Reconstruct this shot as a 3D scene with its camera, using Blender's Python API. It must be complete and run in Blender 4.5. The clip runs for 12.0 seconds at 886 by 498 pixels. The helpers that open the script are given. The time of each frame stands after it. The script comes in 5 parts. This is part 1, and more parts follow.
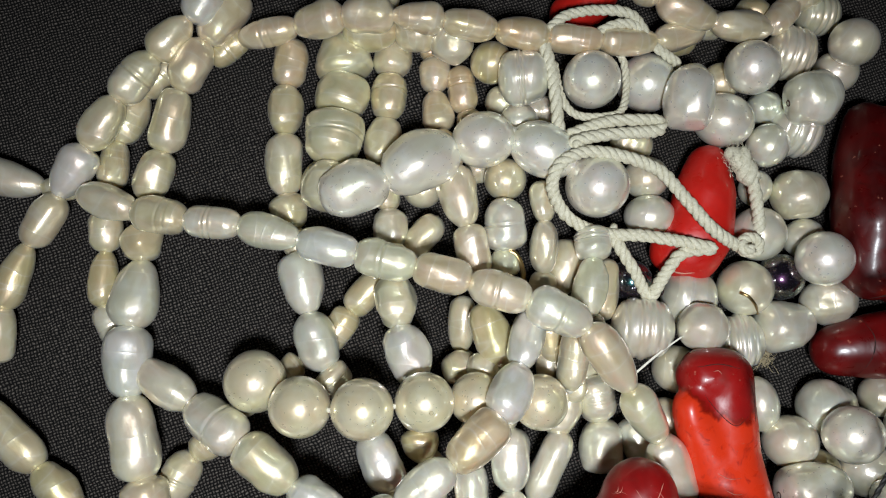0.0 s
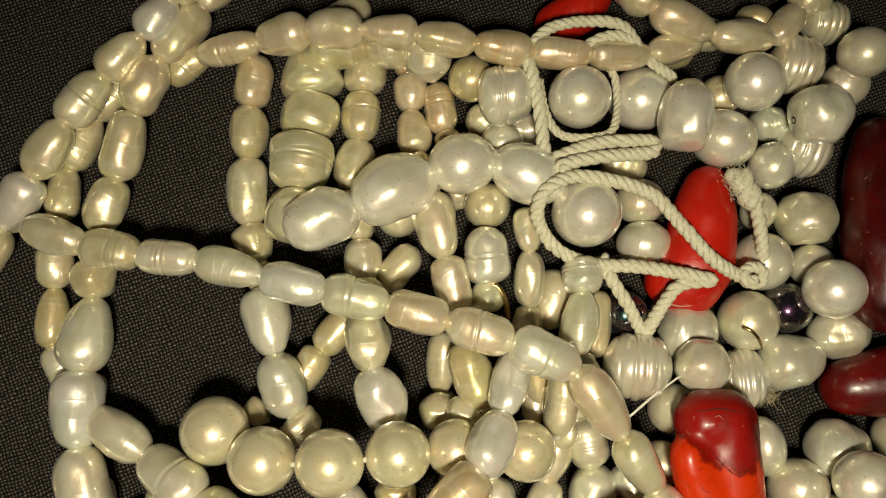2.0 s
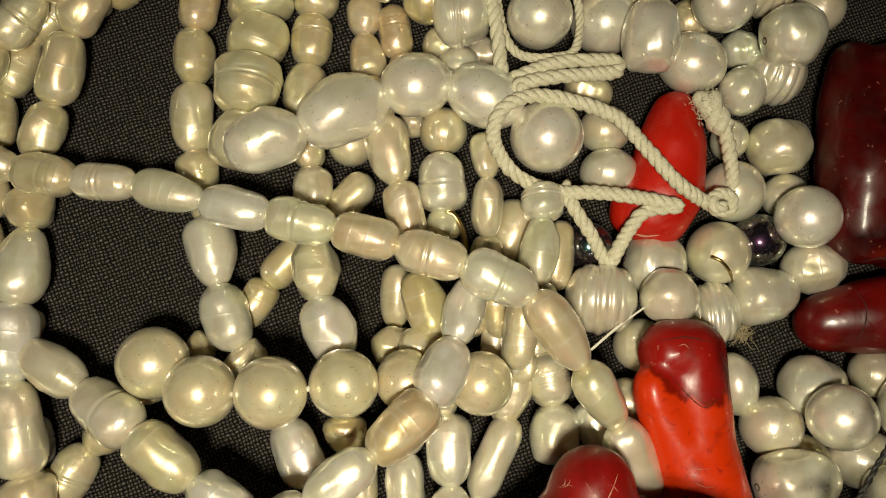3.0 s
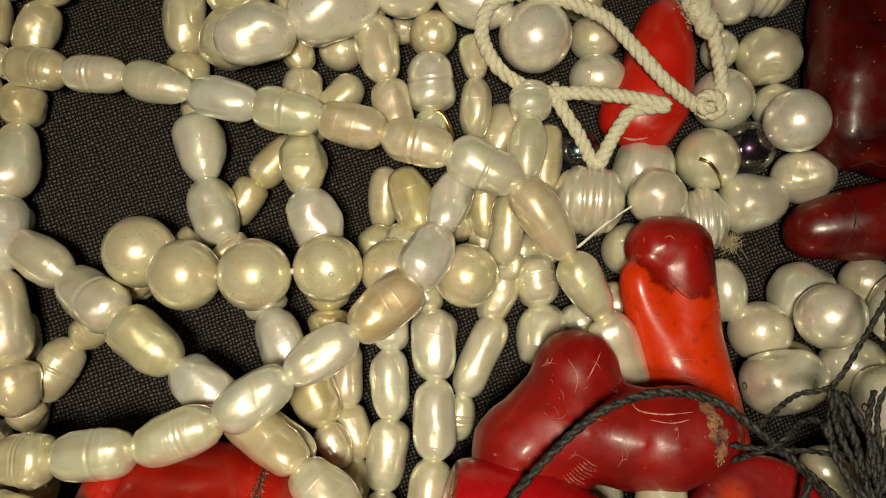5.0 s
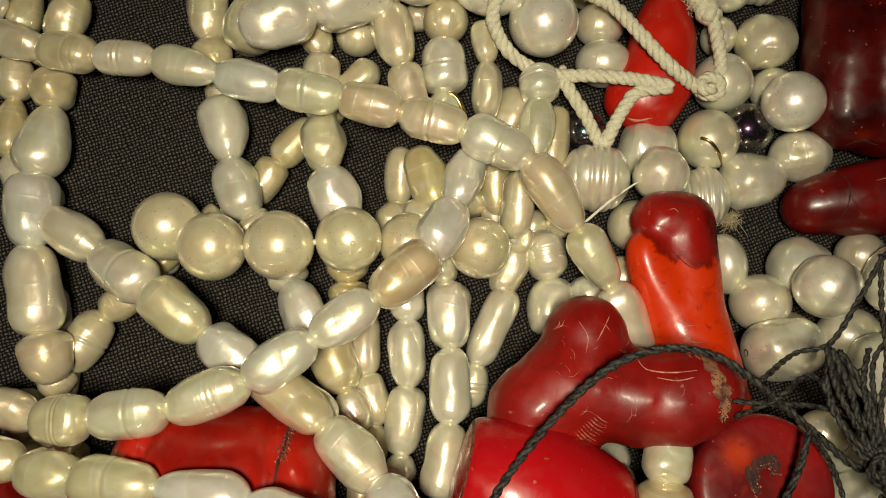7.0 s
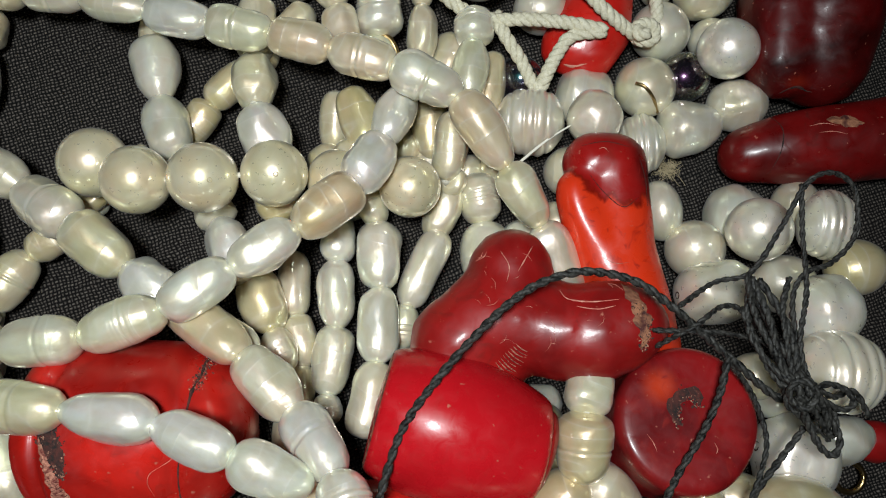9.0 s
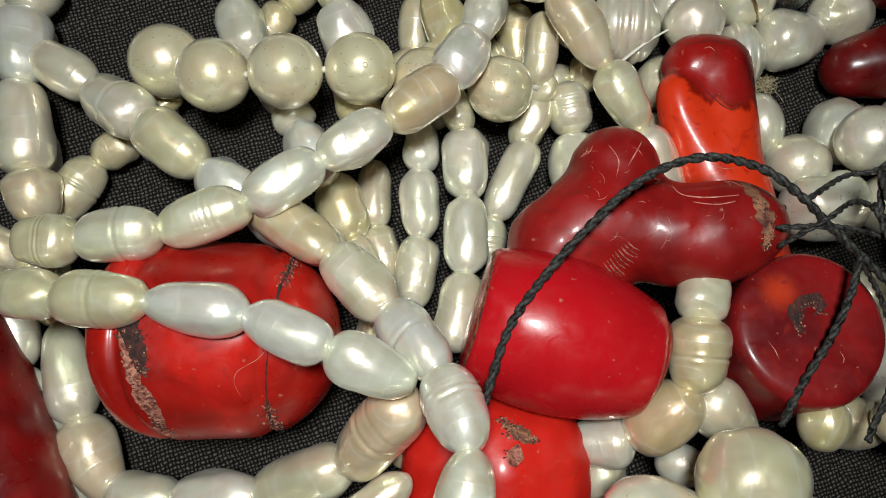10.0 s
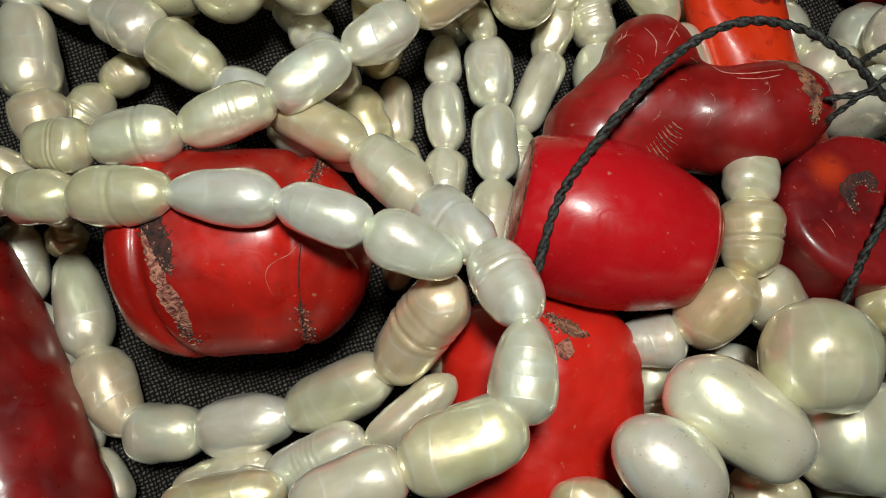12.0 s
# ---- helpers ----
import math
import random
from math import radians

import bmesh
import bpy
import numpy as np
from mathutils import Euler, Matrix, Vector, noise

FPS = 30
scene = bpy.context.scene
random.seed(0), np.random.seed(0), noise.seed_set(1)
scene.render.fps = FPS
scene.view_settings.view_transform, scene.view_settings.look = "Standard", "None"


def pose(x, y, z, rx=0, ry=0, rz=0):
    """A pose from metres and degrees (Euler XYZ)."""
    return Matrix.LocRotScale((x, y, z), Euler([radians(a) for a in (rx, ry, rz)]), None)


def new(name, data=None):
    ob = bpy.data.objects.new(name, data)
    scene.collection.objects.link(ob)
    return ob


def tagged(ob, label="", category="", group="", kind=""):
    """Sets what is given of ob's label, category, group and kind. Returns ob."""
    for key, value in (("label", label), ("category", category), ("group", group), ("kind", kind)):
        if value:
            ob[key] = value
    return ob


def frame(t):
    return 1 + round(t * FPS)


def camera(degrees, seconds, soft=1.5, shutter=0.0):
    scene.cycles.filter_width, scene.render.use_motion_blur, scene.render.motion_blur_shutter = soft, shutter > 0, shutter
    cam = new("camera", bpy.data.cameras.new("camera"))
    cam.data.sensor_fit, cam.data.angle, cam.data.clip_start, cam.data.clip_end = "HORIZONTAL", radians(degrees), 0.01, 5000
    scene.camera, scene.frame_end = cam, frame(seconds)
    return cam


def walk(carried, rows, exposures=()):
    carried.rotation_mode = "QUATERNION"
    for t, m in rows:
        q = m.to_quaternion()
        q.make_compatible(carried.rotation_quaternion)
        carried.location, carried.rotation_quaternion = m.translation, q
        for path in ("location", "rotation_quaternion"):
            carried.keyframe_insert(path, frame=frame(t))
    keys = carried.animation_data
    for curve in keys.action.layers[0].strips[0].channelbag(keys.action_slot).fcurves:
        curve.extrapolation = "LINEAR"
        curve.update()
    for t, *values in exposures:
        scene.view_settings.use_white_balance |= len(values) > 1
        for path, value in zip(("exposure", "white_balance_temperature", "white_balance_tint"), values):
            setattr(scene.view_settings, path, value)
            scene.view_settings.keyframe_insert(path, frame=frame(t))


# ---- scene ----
cam = camera(60.0, 12.0, 1.1)
# seconds, place in millimetres, turn in degrees
PATH = [
    (0, 4.49, 11.51, 114.26, 5.36, -2.88, 4.37),
    (0.5, 7.32, 15.54, 109.31, 4.98, -2.74, 4.18),
    (1, 8.89, 16.27, 107.32, 4.99, -2.60, 3.86),
    (1.5, 7.46, 17.52, 106.33, 4.99, -2.59, 3.96),
    (2, 7.84, 17.45, 106.43, 5.06, -2.65, 3.89),
    (2.5, 8.45, 14.98, 105.87, 5.25, -2.75, 3.72),
    (3, 14.46, 8.89, 101.05, 5.28, -2.63, 3.73),
    (3.2, 14.90, 5.62, 102.29, 5.62, -2.33, 3.73),
    (4.8, 18.50, -4.92, 99.38, 6.84, -2.14, 4.24),
    (5, 18.02, -5.49, 99.70, 6.60, -2.13, 4.35),
    (5.5, 18.01, -8.29, 102.28, 7.03, -2.10, 4.52),
    (6, 17.71, -9.94, 102.63, 7.43, -2.06, 4.59),
    (6.5, 17.11, -12.29, 102.67, 7.12, -2.10, 4.44),
    (7, 16.18, -10.63, 103.30, 7.42, -2.30, 4.13),
    (7.2, 17.70, -11.78, 104.05, 7.49, -2.15, 4.24),
    (8.8, 23.10, -16.71, 103.74, 7.66, -2.84, 4.88),
    (9, 24.17, -18.73, 101.65, 8.32, -3.12, 4.43),
    (9.5, 23.82, -19.14, 101.16, 8.22, -2.49, 4.16),
    (10, 16.46, -28.95, 94.36, 8.15, -2.25, 5.13),
    (10.5, 15.02, -34.11, 92.29, 9.78, -1.76, 4.71),
    (11, 11.69, -37.22, 89.19, 10.72, -2.11, 3.81),
    (11.5, 13.10, -39.02, 87.72, 11.13, -2.74, 2.90),
    (12, 12.72, -42.02, 88.35, 10.89, -2.94, 2.69),
]
LOOKS = [(0.0, 0.13, 5650, 5), (0.5, 0.08, 5700, 4), (1.0, 0.0, 7100, 0), (1.6, -0.02, 8150, -2), (3.0, -0.07, 8150, 0), (5.0, -0.18, 8100, 0), (7.2, -0.14, 8000, 0), (8.8, -0.04, 5750, 2), (9.6, -0.03, 5750, 1), (10.5, -0.10, 6200, 0), (12.0, -0.14, 6100, -3)]
walk(cam, [(t, pose(x / 1000, y / 1000, z / 1000, a, b, c)) for t, x, y, z, a, b, c in PATH], LOOKS)

# ---- light: a torch over the heap, a dim unseen room round it ----
world = bpy.data.worlds.new("dim_room_light")
world.use_nodes = True
world.node_tree.nodes["Background"].inputs["Color"].default_value = (1.0, 0.93, 0.82, 1)
world.node_tree.nodes["Background"].inputs["Strength"].default_value = 0.55
scene.world = world
torch = bpy.data.lights.new("torch", "SPOT")
torch.energy, torch.shadow_soft_size, torch.color = 1.05, 0.010, (1.0, 0.955, 0.90)
torch.spot_size, torch.spot_blend = radians(116), 1.0
new("torch", torch).matrix_world = pose(0.012, -0.018, 0.155, 0, 0, 0)

MM = 0.001


# ---- materials ----
def material(name, rough, coat=0.0, metal=0.0):
    m = bpy.data.materials.new(name)
    m.use_nodes = True
    bsdf = m.node_tree.nodes["Principled BSDF"]
    bsdf.inputs["Roughness"].default_value = rough
    bsdf.inputs["Coat Weight"].default_value = coat
    bsdf.inputs["Metallic"].default_value = metal
    return m, m.node_tree.nodes, m.node_tree.links, bsdf


def ramp(nodes, stops):
    r = nodes.new("ShaderNodeValToRGB")
    while len(r.color_ramp.elements) < len(stops):
        r.color_ramp.elements.new(0.5)
    for e, (at, colour) in zip(r.color_ramp.elements, stops):
        e.position, e.color = at, (*colour, 1)
    return r


def noise_node(nodes, links, scale, detail=3.0, distort=0.0, source="Object"):
    tc = nodes.new("ShaderNodeTexCoord")
    n = nodes.new("ShaderNodeTexNoise")
    n.inputs["Scale"].default_value, n.inputs["Detail"].default_value, n.inputs["Distortion"].default_value = scale, detail, distort
    links.new(tc.outputs[source], n.inputs["Vector"])
    return n


def mix(nodes, links, mode, a, b, fac):
    x = nodes.new("ShaderNodeMix")
    x.data_type, x.blend_type = "RGBA", mode
    for key, v in ((6, a), (7, b), (0, fac)):
        if hasattr(v, "is_linked"):
            links.new(v, x.inputs[key])
        else:
            x.inputs[key].default_value = (*v, 1) if isinstance(v, tuple) else v
    return x.outputs[2]


def lit(nodes, links, value, times):
    n = nodes.new("ShaderNodeMath")
    n.operation = "MULTIPLY"
    links.new(value, n.inputs[0])
    n.inputs[1].default_value = times
    return n.outputs[0]


def pearl_material(name, stops, rough=0.34, ringed=0.14, dents=0.12):
    """Nacre: body colour by pearl, cloudy growth, a thin film's play of colour under a clear skin."""
    m, nodes, links, bsdf = material(name, rough, 1.0, 0.37)
    info = nodes.new("ShaderNodeObjectInfo")
    tc = nodes.new("ShaderNodeTexCoord")
    place = nodes.new("ShaderNodeVectorMath")
    place.operation = "MULTIPLY_ADD"
    links.new(info.outputs["Random"], place.inputs[0])
    place.inputs[1].default_value = (31.0, 17.0, 53.0)
    links.new(tc.outputs["Object"], place.inputs[2])

    def own_noise(scale, detail, distort=0.0):
        n = nodes.new("ShaderNodeTexNoise")
        n.inputs["Scale"].default_value, n.inputs["Detail"].default_value, n.inputs["Distortion"].default_value = scale, detail, distort
        links.new(place.outputs[0], n.inputs["Vector"])
        return n.outputs["Fac"]

    body = ramp(nodes, stops)
    links.new(info.outputs["Random"], body.inputs[0])
    cloud = own_noise(2.4, 4.0, 0.6)
    veil = ramp(nodes, [(0.35, (0.82, 0.77, 0.66)), (0.62, (1, 1, 1))])
    links.new(cloud, veil.inputs[0])
    colour = mix(nodes, links, "MULTIPLY", body.outputs[0], veil.outputs[0], 0.6)
    tint = ramp(nodes, [(0.34, (0.98, 1.0, 0.94)), (0.46, (1, 1, 1)), (0.57, (1.0, 0.90, 0.90)), (0.68, (0.97, 0.97, 1.0))])
    links.new(own_noise(1.2, 1.0), tint.inputs[0])
    colour = mix(nodes, links, "MULTIPLY", colour, tint.outputs[0], 0.7)
    # growth bands across the long axis
    stretch = nodes.new("ShaderNodeMapping")
    stretch.inputs["Scale"].default_value = (4.6, 0.7, 0.7)
    links.new(tc.outputs["Object"], stretch.inputs["Vector"])
    own = nodes.new("ShaderNodeVectorMath")
    own.operation = "MULTIPLY_ADD"
    links.new(info.outputs["Random"], own.inputs[0])
    own.inputs[1].default_value = (40.0, 25.0, 10.0)
    links.new(stretch.outputs[0], own.inputs[2])
    growth = nodes.new("ShaderNodeTexNoise")
    growth.inputs["Scale"].default_value, growth.inputs["Detail"].default_value = 0.9, 0.6
    links.new(own.outputs[0], growth.inputs["Vector"])
    lines = ramp(nodes, [(0.40, (0, 0, 0)), (0.46, (0.25, 0.25, 0.25)), (0.50, (0.9, 0.9, 0.9)), (0.53, (0.3, 0.3, 0.3)), (0.62, (0, 0, 0))])
    links.new(growth.outputs["Fac"], lines.inputs[0])
    links.new(mix(nodes, links, "MIX", colour, (0.90, 0.88, 0.80), lit(nodes, links, lines.outputs[0], ringed * 2.0)), bsdf.inputs["Base Color"])
    grain = own_noise(14.0, 4.0)
    gloss = nodes.new("ShaderNodeMapRange")
    gloss.inputs[1].default_value, gloss.inputs[2].default_value = 0.3, 0.75
    gloss.inputs[3].default_value, gloss.inputs[4].default_value = rough - 0.06, rough + 0.10
    links.new(grain, gloss.inputs[0])
    links.new(gloss.outputs[0], bsdf.inputs["Roughness"])
    normal = None
    for height, strength, deep in ((grain, 0.09, 0.16), (lines.outputs[0], ringed, 0.16), (own_noise(2.6, 2.5), dents, 0.45)):
        bump = nodes.new("ShaderNodeBump")
        bump.inputs["Strength"].default_value, bump.inputs["Distance"].default_value = strength, deep * MM
        links.new(height, bump.inputs["Height"])
        if normal:
            links.new(normal, bump.inputs["Normal"])
        normal = bump.outputs[0]
    links.new(normal, bsdf.inputs["Normal"])
    links.new(normal, bsdf.inputs["Coat Normal"])
    film = nodes.new("ShaderNodeMapRange")
    film.inputs[3].default_value, film.inputs[4].default_value = 300.0, 560.0
    links.new(own_noise(0.9, 1.0), film.inputs[0])
    links.new(film.outputs[0], bsdf.inputs["Thin Film Thickness"])
    bsdf.inputs["Thin Film IOR"].default_value = 1.45
    bsdf.inputs["IOR"].default_value = 1.66
    bsdf.inputs["Coat Roughness"].default_value = 0.105
    bsdf.inputs["Coat IOR"].default_value = 2.0
    bsdf.inputs["Subsurface Weight"].default_value = 0.30
    bsdf.inputs["Subsurface Radius"].default_value = (1.0, 0.85, 0.6)
    bsdf.inputs["Subsurface Scale"].default_value = 1.6 * MM
    bsdf.inputs["Sheen Weight"].default_value = 0.06
    bsdf.inputs["Sheen Roughness"].default_value = 0.4
    return m


PEARL = {
    "cream": pearl_material("cream_pearl", [(0.0, (0.62, 0.535, 0.285)), (0.35, (0.750, 0.690, 0.490)), (0.7, (0.64, 0.555, 0.30)), (1.0, (0.770, 0.720, 0.570))]),
    "peach": pearl_material("peach_pearl", [(0.0, (0.74, 0.610, 0.405)), (0.5, (0.765, 0.675, 0.490)), (1.0, (0.68, 0.535, 0.320))]),
    "white": pearl_material("white_pearl", [(0.0, (0.798, 0.765, 0.644)), (0.3, (0.731, 0.737, 0.616)), (0.55, (0.798, 0.737, 0.589)), (0.8, (0.731, 0.709, 0.515)), (1.0, (0.817, 0.803, 0.699))]),
    "bigwhite": pearl_material("silvery_pearl", [(0.0, (0.85, 0.82, 0.70)), (0.5, (0.82, 0.80, 0.71)), (1.0, (0.84, 0.80, 0.63))], 0.32, 0.06, 0.10),
    "blue": pearl_material("bluish_white_pearl", [(0.0, (0.76, 0.755, 0.68)), (0.5, (0.79, 0.77, 0.70)), (1.0, (0.74, 0.745, 0.67))]),
    "green": pearl_material("greenish_pearl", [(0.0, (0.66, 0.635, 0.41)), (0.5, (0.71, 0.67, 0.43)), (1.0, (0.71, 0.705, 0.56))], 0.37),
    "round": pearl_material("golden_cream_pearl", [(0.0, (0.76, 0.690, 0.470)), (1.0, (0.80, 0.745, 0.535))], 0.32, 0.03, 0.05),
    "black": pearl_material("black_pearl", [(0.0, (0.012, 0.011, 0.016)), (1.0, (0.02, 0.017, 0.025))], 0.25, 0.0, 0.1),
}


def coral_material(name, low, high, vein, rough=0.36, second=None, turn=(0.0, 0.0), vee=(0.0, 0.0), spot=None):
    """Polished coral: mottled body, finer flecks; second: another body colour below a ragged V with its foot at x = vee."""
    m, nodes, links, bsdf = material(name, rough, 0.16)
    big = noise_node(nodes, links, 110.0, 4.0, 0.8)
    body = ramp(nodes, [(0.32, low), (0.62, high)])
    links.new(big.outputs["Fac"], body.inputs[0])
    colour = body.outputs[0]
    if second:
        tc = nodes.new("ShaderNodeTexCoord")
        xyz = nodes.new("ShaderNodeSeparateXYZ")
        links.new(tc.outputs["Object"], xyz.inputs[0])
        def calc(op, a, b, c=0.0):
            n = nodes.new("ShaderNodeMath")
            n.operation = op
            for k, v in enumerate((a, b, c)):
                if hasattr(v, "is_linked"):
                    links.new(v, n.inputs[k])
                else:
                    n.inputs[k].default_value = v
            return n.outputs[0]

        ragged = noise_node(nodes, links, 330.0, 5.0, 0.5)
        off_axis = calc("ABSOLUTE", calc("SUBTRACT", xyz.outputs[0], vee[0]), 0.0)
        height = calc("MULTIPLY_ADD", off_axis, -vee[1], xyz.outputs[1])
        height = calc("MULTIPLY_ADD", calc("SUBTRACT", ragged.outputs["Fac"], 0.5), 0.007, height)
        reach = nodes.new("ShaderNodeMapRange")
        reach.inputs[1].default_value, reach.inputs[2].default_value = turn
        links.new(height, reach.inputs[0])
        edge = ramp(nodes, [(0.0, (1, 1, 1)), (0.55, (0.35, 0.3, 0.3)), (0.75, (0.5, 0.4, 0.4)), (1.0, (1, 1, 1))])
        links.new(reach.outputs[0], edge.inputs[0])
        colour = mix(nodes, links, "MULTIPLY", mix(nodes, links, "MIX", second, colour, reach.outputs[0]), edge.outputs[0], 0.8)
    if spot:
        where = nodes.new("ShaderNodeTexCoord")
        away = nodes.new("ShaderNodeVectorMath")
        away.operation = "DISTANCE"
        links.new(where.outputs["Object"], away.inputs[0])
        away.inputs[1].default_value = spot[:3]
        near = nodes.new("ShaderNodeMapRange")
        near.interpolation_type = "SMOOTHSTEP"
        near.inputs[1].default_value, near.inputs[2].default_value = spot[3] * 1.3, spot[3] * 0.2
        links.new(away.outputs["Value"], near.inputs[0])
        colour = mix(nodes, links, "MIX", colour, (0.50, 0.040, 0.008), lit(nodes, links, near.outputs[0], 0.85))
    fine = noise_node(nodes, links, 420.0, 5.0, 1.5)
    spots = ramp(nodes, [(0.56, (0, 0, 0)), (0.74, (1, 1, 1))])
    links.new(fine.outputs["Fac"], spots.inputs[0])
    colour = mix(nodes, links, "MIX", colour, vein, spots.outputs[0])
    chips = noise_node(nodes, links, 1300.0, 2.0)
    speck = ramp(nodes, [(0.70, (0, 0, 0)), (0.78, (0.7, 0.7, 0.7))])
    links.new(chips.outputs["Fac"], speck.inputs[0])
    colour = mix(nodes, links, "MIX", colour, (0.42, 0.15, 0.10), speck.outputs[0])
    links.new(colour, bsdf.inputs["Base Color"])
    rub = noise_node(nodes, links, 520.0, 6.0, 0.6)
    bump = nodes.new("ShaderNodeBump")
    bump.inputs["Strength"].default_value, bump.inputs["Distance"].default_value = 0.16, 0.2 * MM
    links.new(rub.outputs["Fac"], bump.inputs["Height"])
    links.new(bump.outputs[0], bsdf.inputs["Normal"])
    links.new(bump.outputs[0], bsdf.inputs["Coat Normal"])
    gloss = nodes.new("ShaderNodeMapRange")
    gloss.inputs[1].default_value, gloss.inputs[2].default_value = 0.3, 0.7
    gloss.inputs[3].default_value, gloss.inputs[4].default_value = rough - 0.12, rough + 0.14
    bsdf.inputs["Specular IOR Level"].default_value = 0.32
    links.new(rub.outputs["Fac"], gloss.inputs[0])
    links.new(gloss.outputs[0], bsdf.inputs["Roughness"])
    bsdf.inputs["Coat Roughness"].default_value = 0.16
    return m


MID_RED = coral_material("mid_red_coral", (0.12, 0.0035, 0.0035), (0.25, 0.0065, 0.006), (0.17, 0.009, 0.007), 0.40)
LOG_RED = coral_material("log_red_coral", (0.10, 0.004, 0.005), (0.23, 0.007, 0.008), (0.18, 0.010, 0.008), 0.38, spot=(0.0517, -0.0190, 0.0215, 0.0022))
DEEP_RED = coral_material("deep_red_coral", (0.012, 0.001, 0.001), (0.075, 0.0025, 0.0025), (0.04, 0.003, 0.002), spot=(0.0722, 0.0186, 0.0110, 0.0026))
BRIGHT_RED = coral_material("bright_red_coral", (0.36, 0.008, 0.005), (0.52, 0.014, 0.008), (0.44, 0.02, 0.012))
RED = coral_material("red_coral", (0.22, 0.006, 0.004), (0.46, 0.012, 0.007), (0.30, 0.012, 0.008))
CRIMSON = coral_material("crimson_coral", (0.32, 0.004, 0.007), (0.40, 0.005, 0.010), (0.36, 0.008, 0.011), 0.28)
DEEP_TUBE = coral_material("dull_red_coral", (0.05, 0.002, 0.002), (0.14, 0.004, 0.004), (0.09, 0.006, 0.005))
DARK_RED = coral_material("dark_red_coral", (0.09, 0.003, 0.003), (0.22, 0.006, 0.006), (0.16, 0.010, 0.008))
TWO_REDS = coral_material("red_to_orange_coral", (0.06, 0.003, 0.003), (0.27, 0.007, 0.006), (0.22, 0.009, 0.006), 0.34, (0.56, 0.030, 0.006), (0.0003, 0.0016), (0.0488, 0.62))


def rough_material(name, a, b, scale, rough=0.85, bump_mm=0.15):
    m, nodes, links, bsdf = material(name, rough)
    n = noise_node(nodes, links, scale, 5.0, 1.0)
    body = ramp(nodes, [(0.35, a), (0.65, b)])
    links.new(n.outputs["Fac"], body.inputs[0])
    links.new(body.outputs[0], bsdf.inputs["Base Color"])
    bump = nodes.new("ShaderNodeBump")
    bump.inputs["Strength"].default_value, bump.inputs["Distance"].default_value = 0.6, bump_mm * MM
    links.new(n.outputs["Fac"], bump.inputs["Height"])
    links.new(bump.outputs[0], bsdf.inputs["Normal"])
    return m


CORD = rough_material("cotton_cord", (0.52, 0.48, 0.34), (0.68, 0.64, 0.50), 2200.0, 0.8)
THREAD = rough_material("pearl_silk", (0.55, 0.52, 0.42), (0.70, 0.66, 0.55), 1500.0, 0.7)
BLACK_CORD = rough_material("black_cord", (0.001, 0.001, 0.001), (0.045, 0.043, 0.038), 1700.0, 0.55, 0.3)
BLACK_CORD.node_tree.nodes["Principled BSDF"].inputs["Specular IOR Level"].default_value = 0.3
BARK = rough_material("coral_bark", (0.05, 0.008, 0.006), (0.30, 0.13, 0.065), 700.0, 0.8, 0.8)
CRACK = rough_material("coral_crack", (0.010, 0.006, 0.005), (0.07, 0.015, 0.010), 1100.0, 0.9, 0.4)
FLUFF = rough_material("lint", (0.35, 0.28, 0.16), (0.5, 0.42, 0.26), 900.0, 0.9)
WALL = rough_material("plaster", (0.40, 0.38, 0.34), (0.46, 0.44, 0.40), 3.0, 0.9, 1.0)
WOOD = rough_material("dark_wood", (0.12, 0.08, 0.05), (0.18, 0.12, 0.08), 6.0, 0.6, 1.0)
WIRE = material("brass_wire", 0.3, 0.0, 1.0)[0]
WIRE.node_tree.nodes["Principled BSDF"].inputs["Base Color"].default_value = (0.38, 0.27, 0.12, 1)
RIBBED = rough_material("ribbed_bark", (0.10, 0.010, 0.008), (0.46, 0.20, 0.13), 1500.0, 0.8, 0.8)
SCRATCH = rough_material("coral_scratch", (0.40, 0.10, 0.07), (0.55, 0.26, 0.19), 900.0, 0.7, 0.1)
def crumb_material():
    """Dry bark crumbs, each with its own brown."""
    m, nodes, links, bsdf = material("bark_crumbs", 0.85)
    geo = nodes.new("ShaderNodeNewGeometry")
    tone = ramp(nodes, [(0.0, (0.006, 0.004, 0.003)), (0.45, (0.035, 0.012, 0.008)), (0.75, (0.13, 0.045, 0.028)), (1.0, (0.36, 0.19, 0.12))])
    links.new(geo.outputs["Random Per Island"], tone.inputs[0])
    links.new(tone.outputs[0], bsdf.inputs["Base Color"])
    return m


CRUMBS = crumb_material()
NYLON = material("nylon", 0.25)[0]
NYLON.node_tree.nodes["Principled BSDF"].inputs["Base Color"].default_value = (0.75, 0.72, 0.62, 1)


